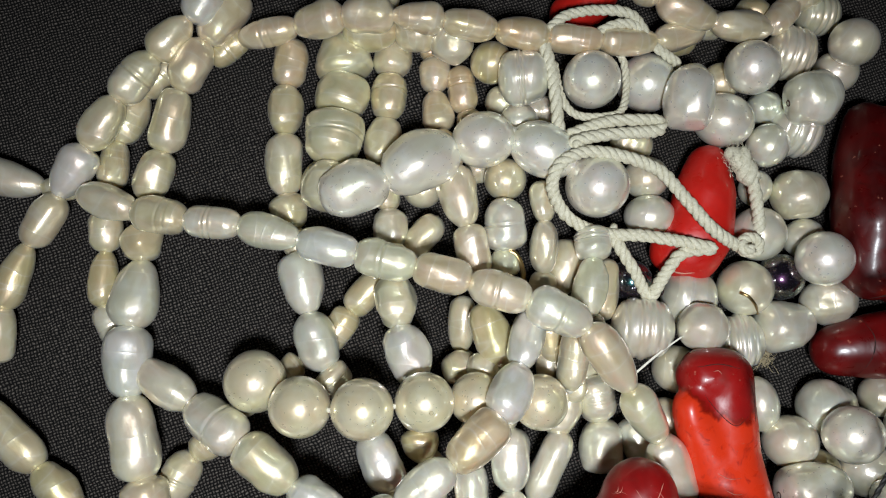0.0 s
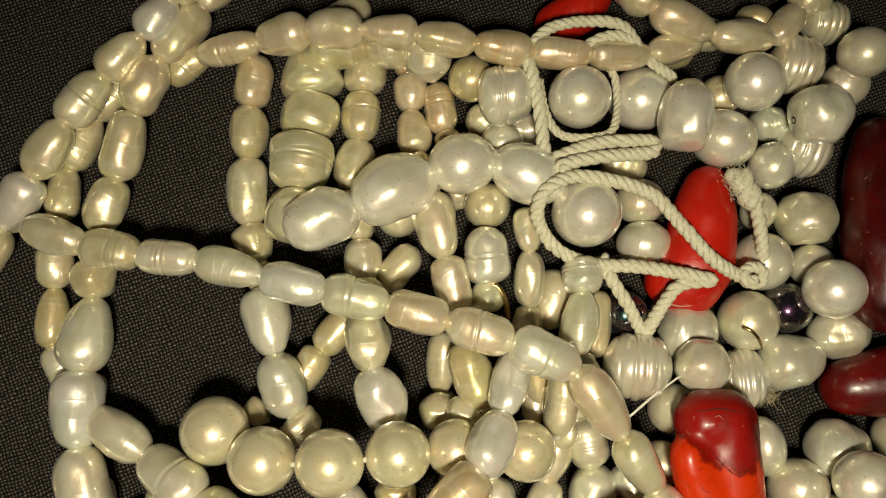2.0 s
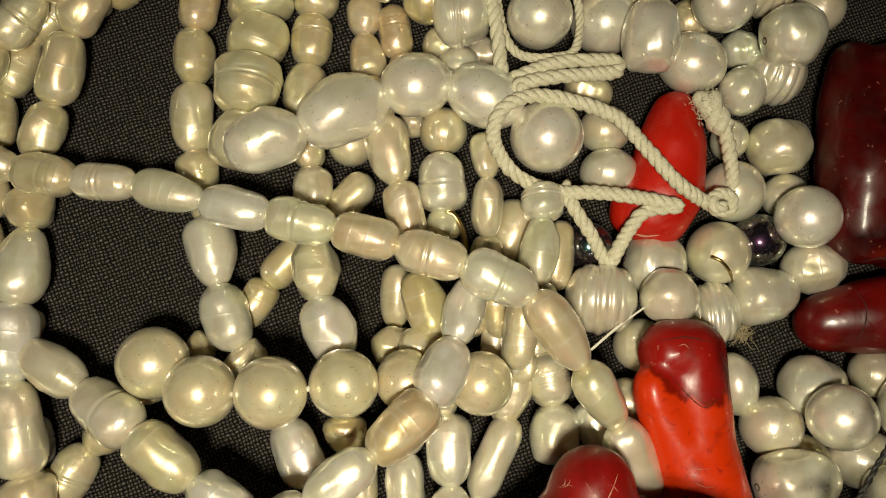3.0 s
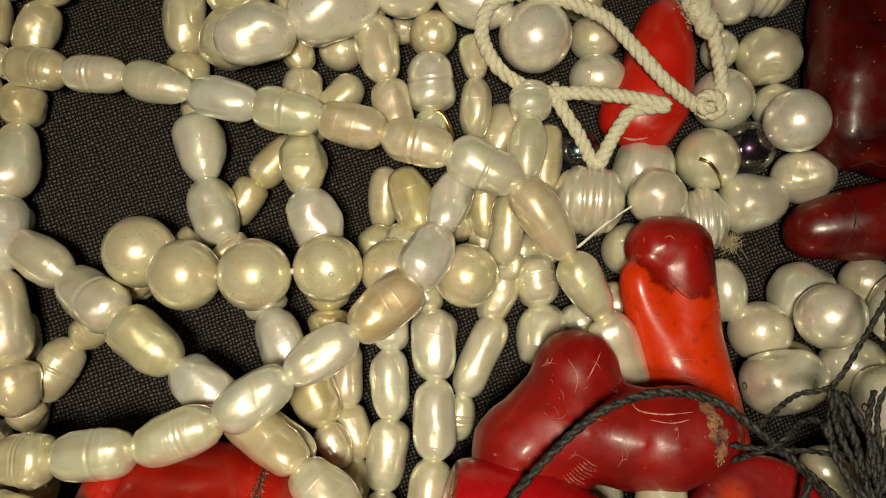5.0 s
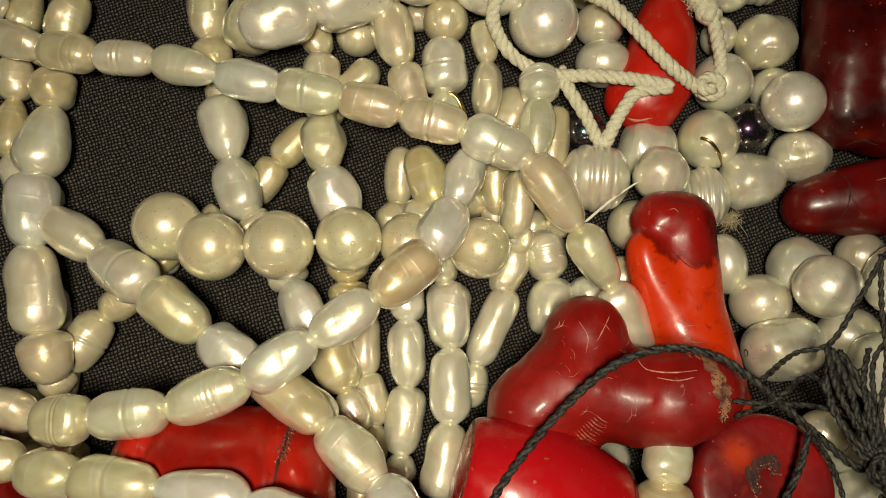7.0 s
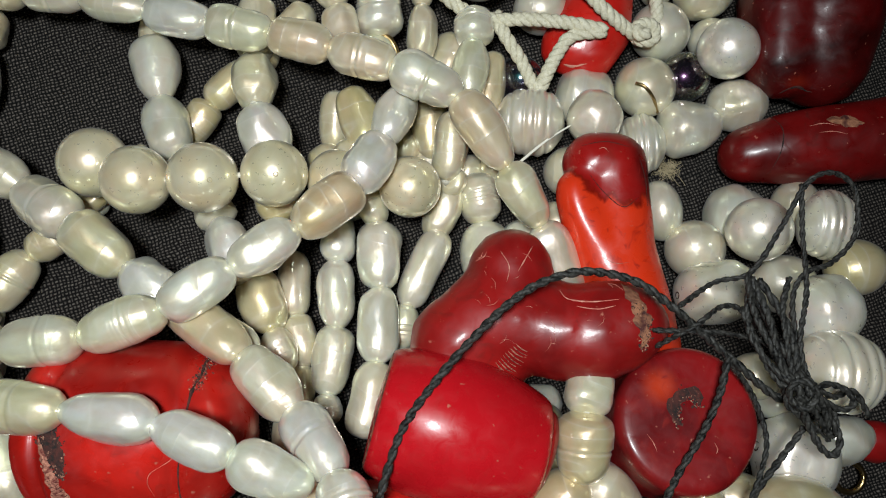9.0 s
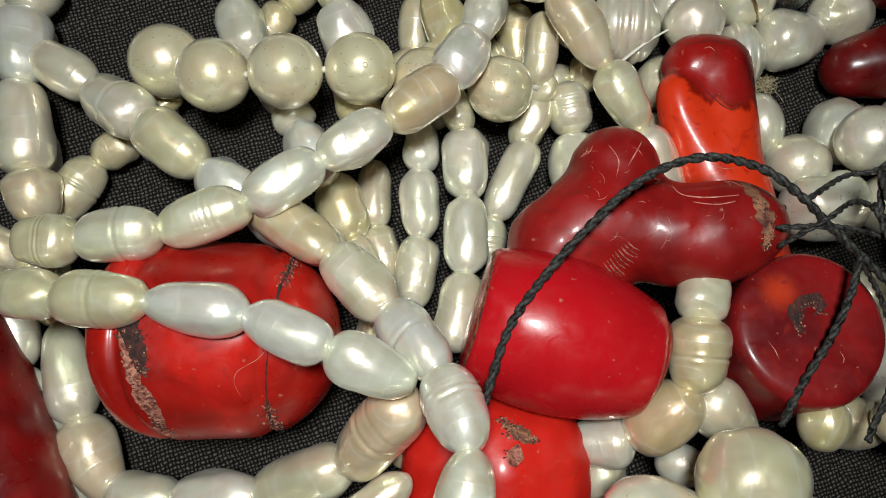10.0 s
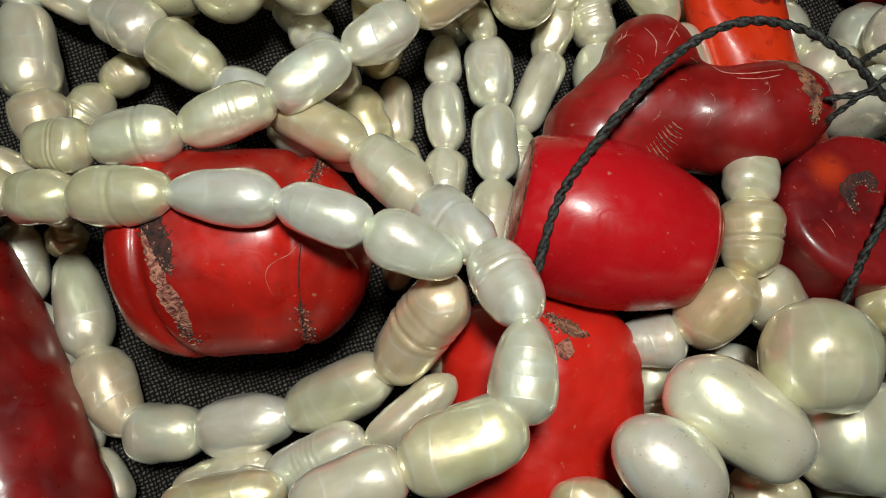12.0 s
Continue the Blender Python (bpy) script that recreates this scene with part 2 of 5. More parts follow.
def cloth_material():
    """Plain weave, dark grey: warp and weft as two crossed sets of ridges that go over and under; the gaps' shade is in
    the colour.
    """
    m, nodes, links, bsdf = material("dark_woven_cloth", 0.85)
    tc = nodes.new("ShaderNodeTexCoord")
    wob = nodes.new("ShaderNodeTexNoise")
    wob.inputs["Scale"].default_value, wob.inputs["Detail"].default_value = 320.0, 3.0
    links.new(tc.outputs["Object"], wob.inputs["Vector"])
    shift = nodes.new("ShaderNodeVectorMath")
    shift.operation = "MULTIPLY_ADD"
    links.new(wob.outputs["Color"], shift.inputs[0])
    shift.inputs[1].default_value = (0.0011, 0.0011, 0.0)
    links.new(tc.outputs["Object"], shift.inputs[2])
    turn = nodes.new("ShaderNodeMapping")
    turn.inputs["Rotation"].default_value = (0, 0, radians(-24))
    links.new(shift.outputs[0], turn.inputs["Vector"])
    split = nodes.new("ShaderNodeSeparateXYZ")
    links.new(turn.outputs[0], split.inputs[0])

    def calc(op, a, b=None):
        n = nodes.new("ShaderNodeMath")
        n.operation = op
        for k, v in enumerate((a, b)):
            if v is None:
                continue
            if hasattr(v, "is_linked"):
                links.new(v, n.inputs[k])
            else:
                n.inputs[k].default_value = v
        return n.outputs[0]

    PITCH = 0.00047
    u, v = calc("MULTIPLY", split.outputs[0], math.pi / PITCH), calc("MULTIPLY", split.outputs[1], math.pi / PITCH)
    su, sv = calc("SINE", u), calc("SINE", v)
    au, av = calc("ABSOLUTE", su), calc("ABSOLUTE", sv)
    warp_up = calc("GREATER_THAN", calc("MULTIPLY", su, sv), 0.0)
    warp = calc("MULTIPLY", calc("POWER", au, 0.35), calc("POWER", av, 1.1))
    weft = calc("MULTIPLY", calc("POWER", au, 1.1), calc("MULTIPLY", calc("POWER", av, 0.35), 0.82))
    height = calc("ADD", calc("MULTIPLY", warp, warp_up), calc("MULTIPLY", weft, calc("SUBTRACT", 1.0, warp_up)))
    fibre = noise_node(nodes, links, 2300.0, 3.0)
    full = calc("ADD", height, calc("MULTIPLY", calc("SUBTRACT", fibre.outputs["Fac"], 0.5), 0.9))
    bump = nodes.new("ShaderNodeBump")
    bump.inputs["Strength"].default_value, bump.inputs["Distance"].default_value = 1.0, 0.00028
    links.new(full, bump.inputs["Height"])
    links.new(bump.outputs[0], bsdf.inputs["Normal"])
    # weave height also darkens the colour, painting shade into the gaps between threads
    yarn_gap_shade = ramp(nodes, [(0.26, (0.002, 0.0018, 0.0016)), (0.44, (0.022, 0.0192, 0.017)), (0.70, (0.078, 0.067, 0.058)), (1.0, (0.175, 0.152, 0.132))])
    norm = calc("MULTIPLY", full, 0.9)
    links.new(norm, yarn_gap_shade.inputs[0])
    stain = noise_node(nodes, links, 28.0, 4.0)
    shade = ramp(nodes, [(0.3, (0.8, 0.78, 0.76)), (0.7, (1, 1, 1))])
    links.new(stain.outputs["Fac"], shade.inputs[0])
    links.new(mix(nodes, links, "MULTIPLY", yarn_gap_shade.outputs[0], shade.outputs[0], 1.0), bsdf.inputs["Base Color"])
    bsdf.inputs["Specular IOR Level"].default_value = 0.25
    return m


CLOTH = cloth_material()


# ---- mesh helpers ----
def mesh_of(name, bm, mat, smooth=True):
    me = bpy.data.meshes.new(name)
    bm.to_mesh(me)
    bm.free()
    for p in me.polygons:
        p.use_smooth = smooth
    me.materials.append(mat)
    return me


def part(name, bm, mat, parent, label="", smooth=True):
    ob = new(name, mesh_of(name, bm, mat, smooth))
    ob.parent = parent
    return tagged(ob, label)


def block(bm, x0, x1, y0, y1, z0, z1):
    vs = [bm.verts.new((x, y, z)) for x in (x0, x1) for y in (y0, y1) for z in (z0, z1)]
    for f in ((0, 1, 3, 2), (4, 6, 7, 5), (0, 4, 5, 1), (2, 3, 7, 6), (0, 2, 6, 4), (1, 5, 7, 3)):
        bm.faces.new([vs[i] for i in f])


def smooth_path(points, step):
    """Points along a rounded curve through the given ones, about step apart."""
    p = [Vector(q) for q in points]
    p = [2 * p[0] - p[1]] + p + [2 * p[-1] - p[-2]]
    out = []
    for a, b, c, d in zip(p, p[1:], p[2:], p[3:]):
        n = max(2, int((c - b).length / step))
        for k in range(n):
            t = k / n
            out.append(0.5 * (2 * b + (c - a) * t + (2 * a - 5 * b + 4 * c - d) * t * t + (3 * b - a - 3 * c + d) * t ** 3))
    out.append(p[-2].copy())
    return out


def rails(path):
    """A steady pair of side vectors along a path."""
    side = None
    for i, q in enumerate(path):
        ahead = (path[min(i + 1, len(path) - 1)] - path[max(i - 1, 0)]).normalized()
        if side is None:
            side = ahead.orthogonal().normalized()
        side = (side - ahead * side.dot(ahead)).normalized()
        yield q, ahead, side, ahead.cross(side)


def tube(bm, path, radii, sides=8):
    rings = []
    for (q, ahead, a, b), r in zip(rails(path), radii):
        rings.append([bm.verts.new(q + r * (math.cos(k * math.tau / sides) * a + math.sin(k * math.tau / sides) * b)) for k in range(sides)])
    for lo, hi in zip(rings, rings[1:]):
        for k in range(sides):
            bm.faces.new((lo[k], lo[(k + 1) % sides], hi[(k + 1) % sides], hi[k]))
    bm.faces.new(rings[0][::-1])
    bm.faces.new(rings[-1])


# ---- pearls: unit shapes, 1 long in x and 1 across, shared by all pearls ----
def pearl_mesh(kind, seed):
    rnd = random.Random(seed)
    off = Vector((rnd.uniform(-50, 50), rnd.uniform(-50, 50), rnd.uniform(-50, 50)))
    bm = bmesh.new()
    ringed = kind in ("groove", "ridge", "striped")
    around, along = 30, (100 if ringed else 26)
    blunt = {"round": 2.0, "rice": rnd.uniform(3.0, 4.4), "drop": 3.0, "pear": 3.0, "groove": rnd.uniform(3.0, 4.2), "ridge": 2.3, "striped": 3.0, "lump": 2.6}[kind]
    lump = {"round": 0.016, "rice": 0.12, "drop": 0.10, "pear": 0.11, "groove": 0.10, "ridge": 0.06, "striped": 0.10, "lump": 0.16}[kind]
    taper = {"rice": rnd.uniform(-0.12, 0.12), "drop": 0.20, "pear": 0.30, "groove": rnd.uniform(0.0, 0.16), "striped": 0.06}.get(kind, 0.0)
    # ring grooves: place, depth, width, lean and the side on which each is deepest
    cuts = []
    if kind == "groove":
        first = rnd.uniform(-0.35, 0.35)
        cuts = [(first, 0.052, 0.035, rnd.uniform(-0.06, 0.06), rnd.uniform(0, 6.28))]
        if rnd.random() < 0.6:
            cuts.append((first + rnd.choice((-1, 1)) * rnd.uniform(0.12, 0.32), 0.035, 0.03, rnd.uniform(-0.05, 0.05), rnd.uniform(0, 6.28)))
    if kind == "striped":
        at = rnd.uniform(-0.30, -0.10)
        side = rnd.uniform(0, 6.28)
        for n in range(rnd.randint(4, 6)):
            cuts.append((at, rnd.uniform(0.010, 0.024), 0.024, rnd.uniform(-0.03, 0.03), side + rnd.uniform(-0.5, 0.5)))
            at += rnd.uniform(0.075, 0.12)
    rings = []
    for i in range(1, along):
        u = -math.cos(math.pi * i / along)
        base = (1 - abs(u) ** blunt) ** 0.5 * (1 - taper * u)
        if kind == "ridge":
            base *= 1 - 0.05 * (0.5 + 0.5 * math.cos(u * 19 + seed + noise.noise(Vector((u * 3, seed, 0))) * 2)) ** 2
        ring = []
        for k in range(around):
            a = math.tau * k / around
            r = base
            for at, deep, wide, lean, side in cuts:
                gap = u - at - lean * math.sin(a + side) - 0.02 * noise.noise(Vector((math.cos(a) * 1.5, math.sin(a) * 1.5, at * 9)) + off)
                mark = 0.35 + 0.65 * (0.5 + 0.5 * math.cos(a - side))
                r *= 1 - deep * mark * (math.exp(-(gap / wide) ** 2) - 0.45 * math.exp(-((abs(gap) - 2.6 * wide) / (1.5 * wide)) ** 2))
            d = Vector((u, r * math.cos(a), r * math.sin(a)))
            bend = 1 + lump * noise.noise(d * 1.3 + off) + 0.3 * lump * noise.noise(d * 3.5 + off)
            ring.append(bm.verts.new(Vector((u * (1 + 0.3 * (bend - 1)), d.y * bend, d.z * bend)) * 0.5))
        rings.append(ring)
    for lo, hi in zip(rings, rings[1:]):
        for k in range(around):
            bm.faces.new((lo[k], hi[k], hi[(k + 1) % around], lo[(k + 1) % around]))
    for ring, x, flip in ((rings[0], -0.5, False), (rings[-1], 0.5, True)):
        tip = bm.verts.new((x * 0.992, 0, 0))
        for k in range(around):
            pair = (ring[k], ring[(k + 1) % around])
            bm.faces.new((tip, *(pair[::-1] if flip else pair)))
    bmesh.ops.recalc_face_normals(bm, faces=bm.faces)
    return mesh_of("pearl", bm, PEARL["cream"])


SHAPES = {kind: [pearl_mesh(kind, 31 * n + len(kind)) for n in range(count)] for kind, count in
          (("round", 3), ("rice", 9), ("drop", 5), ("pear", 4), ("groove", 10), ("striped", 6), ("ridge", 4), ("lump", 7))}


def pearl(kind, tone, m, rnd, parent=None):
    ob = new("pearl", rnd.choice(SHAPES[kind]))
    ob.matrix_world = m
    ob.material_slots[0].link = "OBJECT"
    ob.material_slots[0].material = PEARL[tone]
    if parent:
        ob.parent = parent
    return ob


def aligned(centre, axis, length, width, depth, spin):
    """A pose with x along axis, scaled to a pearl's length and girth."""
    x = Vector(axis).normalized()
    y = Vector((0, 0, 1)).cross(x)
    y = y.normalized() if y.length > 1e-4 else Vector((0, 1, 0))
    z = x.cross(y)
    turn = Matrix((x, y, z)).transposed().to_4x4()
    return Matrix.Translation(centre) @ turn @ Matrix.Rotation(spin, 4, "X") @ Matrix.Diagonal((length, width, depth, 1))


KINDS = {"cream": ("rice", "rice", "rice", "groove", "drop", "lump", "lump", "pear"), "peach": ("rice", "groove", "drop", "rice", "lump", "rice", "pear"),
         "white": ("rice", "groove", "rice", "rice", "striped", "drop", "lump"), "bigwhite": ("round", "lump", "round")}
FORMS = {"r": "rice", "o": "groove", "d": "drop", "p": "pear", "s": "striped", "i": "ridge", "l": "lump", "n": "round"}
count_of = [0]


bm = bmesh.new()
ball = bmesh.ops.create_icosphere(bm, subdivisions=2, radius=1.0)
for v in bm.verts:
    v.co *= 1 + 0.25 * noise.noise(v.co * 2.3)
KNOT = mesh_of("knot", bm, THREAD)


def thread_on(strand, points, thick):
    """The thread through a strand, with a knot between each two pearls."""
    bm = bmesh.new()
    inner = [points[0].lerp(points[1], 0.3)] + points[1:-1] + [points[-1].lerp(points[-2], 0.3)]
    path = smooth_path(inner, 1.2 * MM)
    tube(bm, path, [thick] * len(path), 6)
    line = part("thread", bm, THREAD, strand, "knotted cream silk thread")
    for n, p in enumerate(points[1:-1]):
        tie = new("knot", KNOT)
        tie.parent = line
        tie.matrix_basis = Matrix.Translation(p) @ Matrix.Rotation(n * 1.7, 4, "X") @ Matrix.Diagonal((thick * 1.9, thick * 2.4, thick * 2.3, 1))


TONES = {"c": "cream", "p": "peach", "w": "white", "b": "blue", "g": "green"}


def strand(tone, label, joints, tones="", forms=""):
    """Pearls strung end to end from joint to joint: x, y, z and girth in millimetres; tones, forms: a letter a pearl (a capital turns it round)."""
    count_of[0] += 1
    rnd = random.Random(count_of[0])
    points = [Vector(j[:3]) * MM for j in joints]
    root = tagged(new("pearl_strand"), label, "pearl strand", "heaped pearl strands")
    root.location = points[0]
    bpy.context.view_layer.update()
    for n, (a, b, j) in enumerate(zip(points, points[1:], joints)):
        girth, axis = j[3] * MM, b - a
        length = axis.length * 1.07
        kind = rnd.choice(KINDS[tone])
        flip = -1 if rnd.random() < 0.5 else 1
        if n < len(forms):
            kind, flip = FORMS[forms[n].lower()], (-1 if forms[n].isupper() else 1)
        own = TONES[tones[n]] if n < len(tones) else tone
        ob = pearl(kind, own, aligned((a + b) / 2, axis * flip, length, girth, girth * rnd.uniform(0.92, 1.0), rnd.uniform(0, 6.28)), rnd, root)
        ob.matrix_parent_inverse = Matrix.Translation(-root.location)
    thread_on(root, points, (0.55 if tone == "bigwhite" else 0.32) * MM)
    for ob in root.children:
        if ob.name.startswith("thread"):
            ob.matrix_parent_inverse = Matrix.Translation(-root.location)


def round_strand(tone, label, beads):
    count_of[0] += 1
    rnd = random.Random(count_of[0])
    points = [Vector(j[:3]) * MM for j in beads]
    root = tagged(new("pearl_strand"), label, "pearl strand", "heaped pearl strands")
    for p, j in zip(points, beads):
        g = j[3] * MM
        pearl("round", tone, aligned(p, (1, 0.2, 0), g, g, g, rnd.uniform(0, 6)), rnd, root)
    thread_on(root, points, 0.35 * MM)


bm = bmesh.new()
ring_path = [Vector((0.05 * math.cos(k * math.tau / 14), 0.05 * math.sin(k * math.tau / 14), 0)) for k in range(14)]
tube(bm, ring_path + ring_path[:2], [0.016] * 16, 6)
bmesh.ops.create_circle(bm, cap_ends=True, segments=14, radius=0.045)
DRILL = mesh_of("drill_hole", bm, CRACK)


def loose(kind, tone, label, beads):
    """Pearls that lie singly: x, y, z, width and height across the heap in millimetres."""
    for x, y, z, w, h in beads:
        count_of[0] += 1
        rnd = random.Random(count_of[0])
        ob = pearl(kind, tone, aligned(Vector((x, y, z)) * MM, (1, rnd.uniform(-0.3, 0.3), rnd.uniform(-0.2, 0.2)), w * MM, h * MM, 0.5 * (w + h) * MM,
                                       rnd.uniform(-0.5, 0.5)), rnd)
        tagged(ob, label, "pearl", "loose pearls")
        for end in (-1, 1):
            mark = new("drill_hole", DRILL)
            mark.parent = ob
            mark.matrix_basis = Matrix.Translation((0.478 * end, 0, 0)) @ Matrix.Rotation(math.pi / 2, 4, "Y")


# ---- coral ----
def blob(runs, voxel=0.6):
    """One smooth body grown from chains of round knots: x, y, z, radius in millimetres."""
    bm = bmesh.new()
    for run in runs:
        for (a, b) in zip(run, run[1:]):
            gap = (Vector(a[:3]) - Vector(b[:3])).length
            n = max(1, int(gap / (0.35 * min(a[3], b[3]))))
            for k in range(n + 1):
                q = [a[i] + (b[i] - a[i]) * k / n for i in range(4)]
                ball = bmesh.ops.create_icosphere(bm, subdivisions=2, radius=q[3] + 0.45)
                bmesh.ops.translate(bm, verts=ball["verts"], vec=q[:3])
    me = bpy.data.meshes.new("grown")
    bm.to_mesh(me)
    bm.free()
    ob = new("grown", me)
    mod = ob.modifiers.new("r", "REMESH")
    mod.mode, mod.voxel_size = "VOXEL", voxel
    soft = ob.modifiers.new("s", "SMOOTH")
    soft.factor, soft.iterations = 0.5, 14
    bpy.context.view_layer.update()
    done = bpy.data.meshes.new_from_object(ob.evaluated_get(bpy.context.evaluated_depsgraph_get()))
    bpy.data.objects.remove(ob)
    out = bmesh.new()
    out.from_mesh(done)
    for v in out.verts:
        d = 0.28 * noise.noise(v.co * 0.14) + 0.07 * noise.noise(v.co * 0.5)
        v.co = (v.co + v.normal * d) * MM
    return out


def coral(label, mat, runs, name="coral_bead"):
    root = tagged(new(name), label, "coral bead", "red coral pieces")
    part("body", blob(runs), mat, root)
    bpy.context.view_layer.update()
    return root


def revolved(profile, m, around=56, wobble=0.0, seed=0):
    """A turned body along x: profile(u) for u in -1..1 gives place along the axis and radius."""
    bm = bmesh.new()
    rings = []
    for i in range(61):
        ring = []
        for k in range(around):
            a = math.tau * k / around
            x, r = profile(-1 + 2 * i / 60, a)
            d = Vector((x, r * math.cos(a), r * math.sin(a)))
            d *= 1 + wobble * noise.noise(d * 120 + Vector((seed, 0, 0)))
            ring.append(bm.verts.new(m @ d))
        rings.append(ring)
    for lo, hi in zip(rings, rings[1:]):
        for k in range(around):
            bm.faces.new((lo[k], hi[k], hi[(k + 1) % around], lo[(k + 1) % around]))
    bm.faces.new(rings[0])
    bm.faces.new(rings[-1][::-1])
    bmesh.ops.recalc_face_normals(bm, faces=bm.faces)
    return bm


# ---- marks that lie on a body ----
def dropped(body, x, y, lift):
    """The point of a body's upper side over x, y (metres), raised a little."""
    hit, place, normal, _ = body.ray_cast(Vector((x, y, 0.2)), Vector((0, 0, -1)))
    return place + normal * lift if hit else None


def ribbon_on(name, body, line, mat, seed=1.0, label=""):
    """A ragged band along x, y, half-width in millimetres, laid on a body."""
    bm = bmesh.new()
    fine = 0.6 if mat is SCRATCH else 1.0
    path = smooth_path([Vector((x, y, w * fine)) * MM for x, y, w in line], 0.3 * MM)
    rows = []
    for i, q in enumerate(path):
        d = path[min(i + 1, len(path) - 1)] - path[max(i - 1, 0)]
        side = Vector((-d.y, d.x, 0)).normalized()
        half = q.z * (1 + 0.6 * noise.noise(Vector((i * 0.35, seed, 0))) + 0.5 * noise.noise(Vector((i * 1.3, seed, 3)))) * (0.08 + 0.92 * max(0.0, math.sin(math.pi * i / (len(path) - 1))) ** 0.5)
        mid = Vector((q.x, q.y, 0)) + side * 0.3 * half * noise.noise(Vector((i * 0.2, seed, 7)))
        row = [dropped(body, *(mid + side * half * k / 3).xy, 0.00004 * (1 - abs(k) / 3) + 0.00003) for k in range(-3, 4)]
        rows.append([bm.verts.new(p) for p in row] if all(row) else None)
    for lo, hi in zip(rows, rows[1:]):
        if lo and hi:
            for k in range(6):
                bm.faces.new((lo[k], lo[k + 1], hi[k + 1], hi[k]))
    return part(name, bm, mat, body.parent, label)


def crumbs_on(name, body, line, count, size, seed, label=""):
    """Small broken crumbs scattered along x, y, spread in millimetres, sunk in a body."""
    rnd = random.Random(seed)
    bm = bmesh.new()
    for n in range(count):
        k = rnd.uniform(0, len(line) - 1.001)
        a, b, f = line[int(k)], line[int(k) + 1], k % 1
        x, y, w = (a[i] + (b[i] - a[i]) * f for i in range(3))
        p = dropped(body, (x + rnd.gauss(0, w * 0.5)) * MM, (y + rnd.gauss(0, w * 0.5)) * MM, 0.0)
        if p is None:
            continue
        r = size * rnd.uniform(0.35, 1.0) * MM
        turn = Matrix.Rotation(rnd.uniform(0, 6.28), 4, "Z") @ Matrix.Rotation(rnd.uniform(-0.5, 0.5), 4, "X")
        grain = bmesh.ops.create_icosphere(bm, subdivisions=1, radius=1.0, matrix=Matrix.Translation(p) @ turn @ Matrix.Diagonal((r * rnd.uniform(0.8, 2.2), r, r * 0.45, 1)))
        for v in grain["verts"]:
            v.co += Vector((rnd.uniform(-1, 1), rnd.uniform(-1, 1), rnd.uniform(-0.4, 0.4))) * r * 0.3
    return tagged(part(name, bm, CRUMBS, body.parent, label, False), label, kind="stuff")


def ribs_on(body, line, mat, count, label):
    """A row of fine ridges across a line of x, y, half-width in millimetres."""
    path = smooth_path([Vector(q) for q in line], 0.05)
    for n in range(count):
        i = int((n + 0.5) / count * (len(path) - 2))
        d = (path[i + 1] - path[i])
        side = Vector((-d.y, d.x, 0)).normalized() * path[i].z
        bow = Vector((d.x, d.y, 0)).normalized() * path[i].z * 0.12
        mid = Vector((path[i].x, path[i].y, 0))
        ends = [mid - side, mid + bow, mid + side * (0.8 + 0.2 * math.sin(n * 2.3))]
        ribbon_on("rib", body, [(q.x, q.y, 0.06) for q in ends], mat, n * 1.3, label)


def fibres(name, label, centre, spread, count, length, thick, mat, seed, parent=None):
    """A tuft of fine bent hairs."""
    rnd = random.Random(seed)
    bm = bmesh.new()
    for n in range(count):
        p = Vector([c + rnd.gauss(0, s) for c, s in zip(centre, spread)]) * MM
        d = Vector((rnd.gauss(0, 1), rnd.gauss(0, 1), rnd.gauss(0, 0.3))).normalized()
        e = Vector((rnd.gauss(0, 1), rnd.gauss(0, 1), rnd.gauss(0, 0.4))) * 0.5
        path = [p + (d * (k / 5) + e * (k / 5) ** 2) * length * MM for k in range(6)]
        tube(bm, path, [thick * MM] * 6, 4)
    if parent:
        return part(name, bm, mat, parent, label)
    return tagged(new(name, mesh_of(name, bm, mat)), label, "lint", kind="stuff")


# ---- cords ----
def cord(name, label, mat, points, radius, pitch, parent=None, plies=3, lay=0.5):
    """A laid cord of twisted plies through points in millimetres."""
    root = parent or tagged(new(name), label, "cord")
    path = smooth_path([Vector(p) * MM for p in points], 0.3 * MM)
    frames = list(rails(path))
    for n in range(plies):
        run, far = [], 0.0
        for i, (q, ahead, a, b) in enumerate(frames):
            if i:
                far += (q - frames[i - 1][0]).length
            w = math.tau * (far / (pitch * MM) + n / plies) + 1.3 * noise.noise(q * 230)
            run.append(q + lay * radius * MM * (math.cos(w) * a + math.sin(w) * b))
        bm = bmesh.new()
        tube(bm, run, [(1.1 - lay) * radius * MM * (1 + 0.16 * noise.noise(q * 900) + 0.12 * noise.noise(q * 260)) for q in run], 7)
        part("ply", bm, mat, root)
    return root


# ---- the room: unseen, added for reflections and bounced light ----
def slab(name, x0, x1, y0, y1, z0, z1, mat):
    bm = bmesh.new()
    block(bm, x0, x1, y0, y1, z0, z1)
    return tagged(new(name, mesh_of(name, bm, mat, False)), kind="structure")


slab("floor", -2, 2, -2, 2, -0.90, -0.80, WOOD)
slab("ceiling", -2, 2, -2, 2, 1.70, 1.80, WALL)
slab("wall_north", -2, 2, 2, 2.1, -0.80, 1.70, WALL)
slab("wall_south", -2, 2, -2.1, -2, -0.80, 1.70, WALL)
slab("wall_east", 2, 2.1, -2.1, 2.1, -0.80, 1.70, WALL)
slab("wall_west", -2.1, -2, -2.1, 2.1, -0.80, 1.70, WALL)

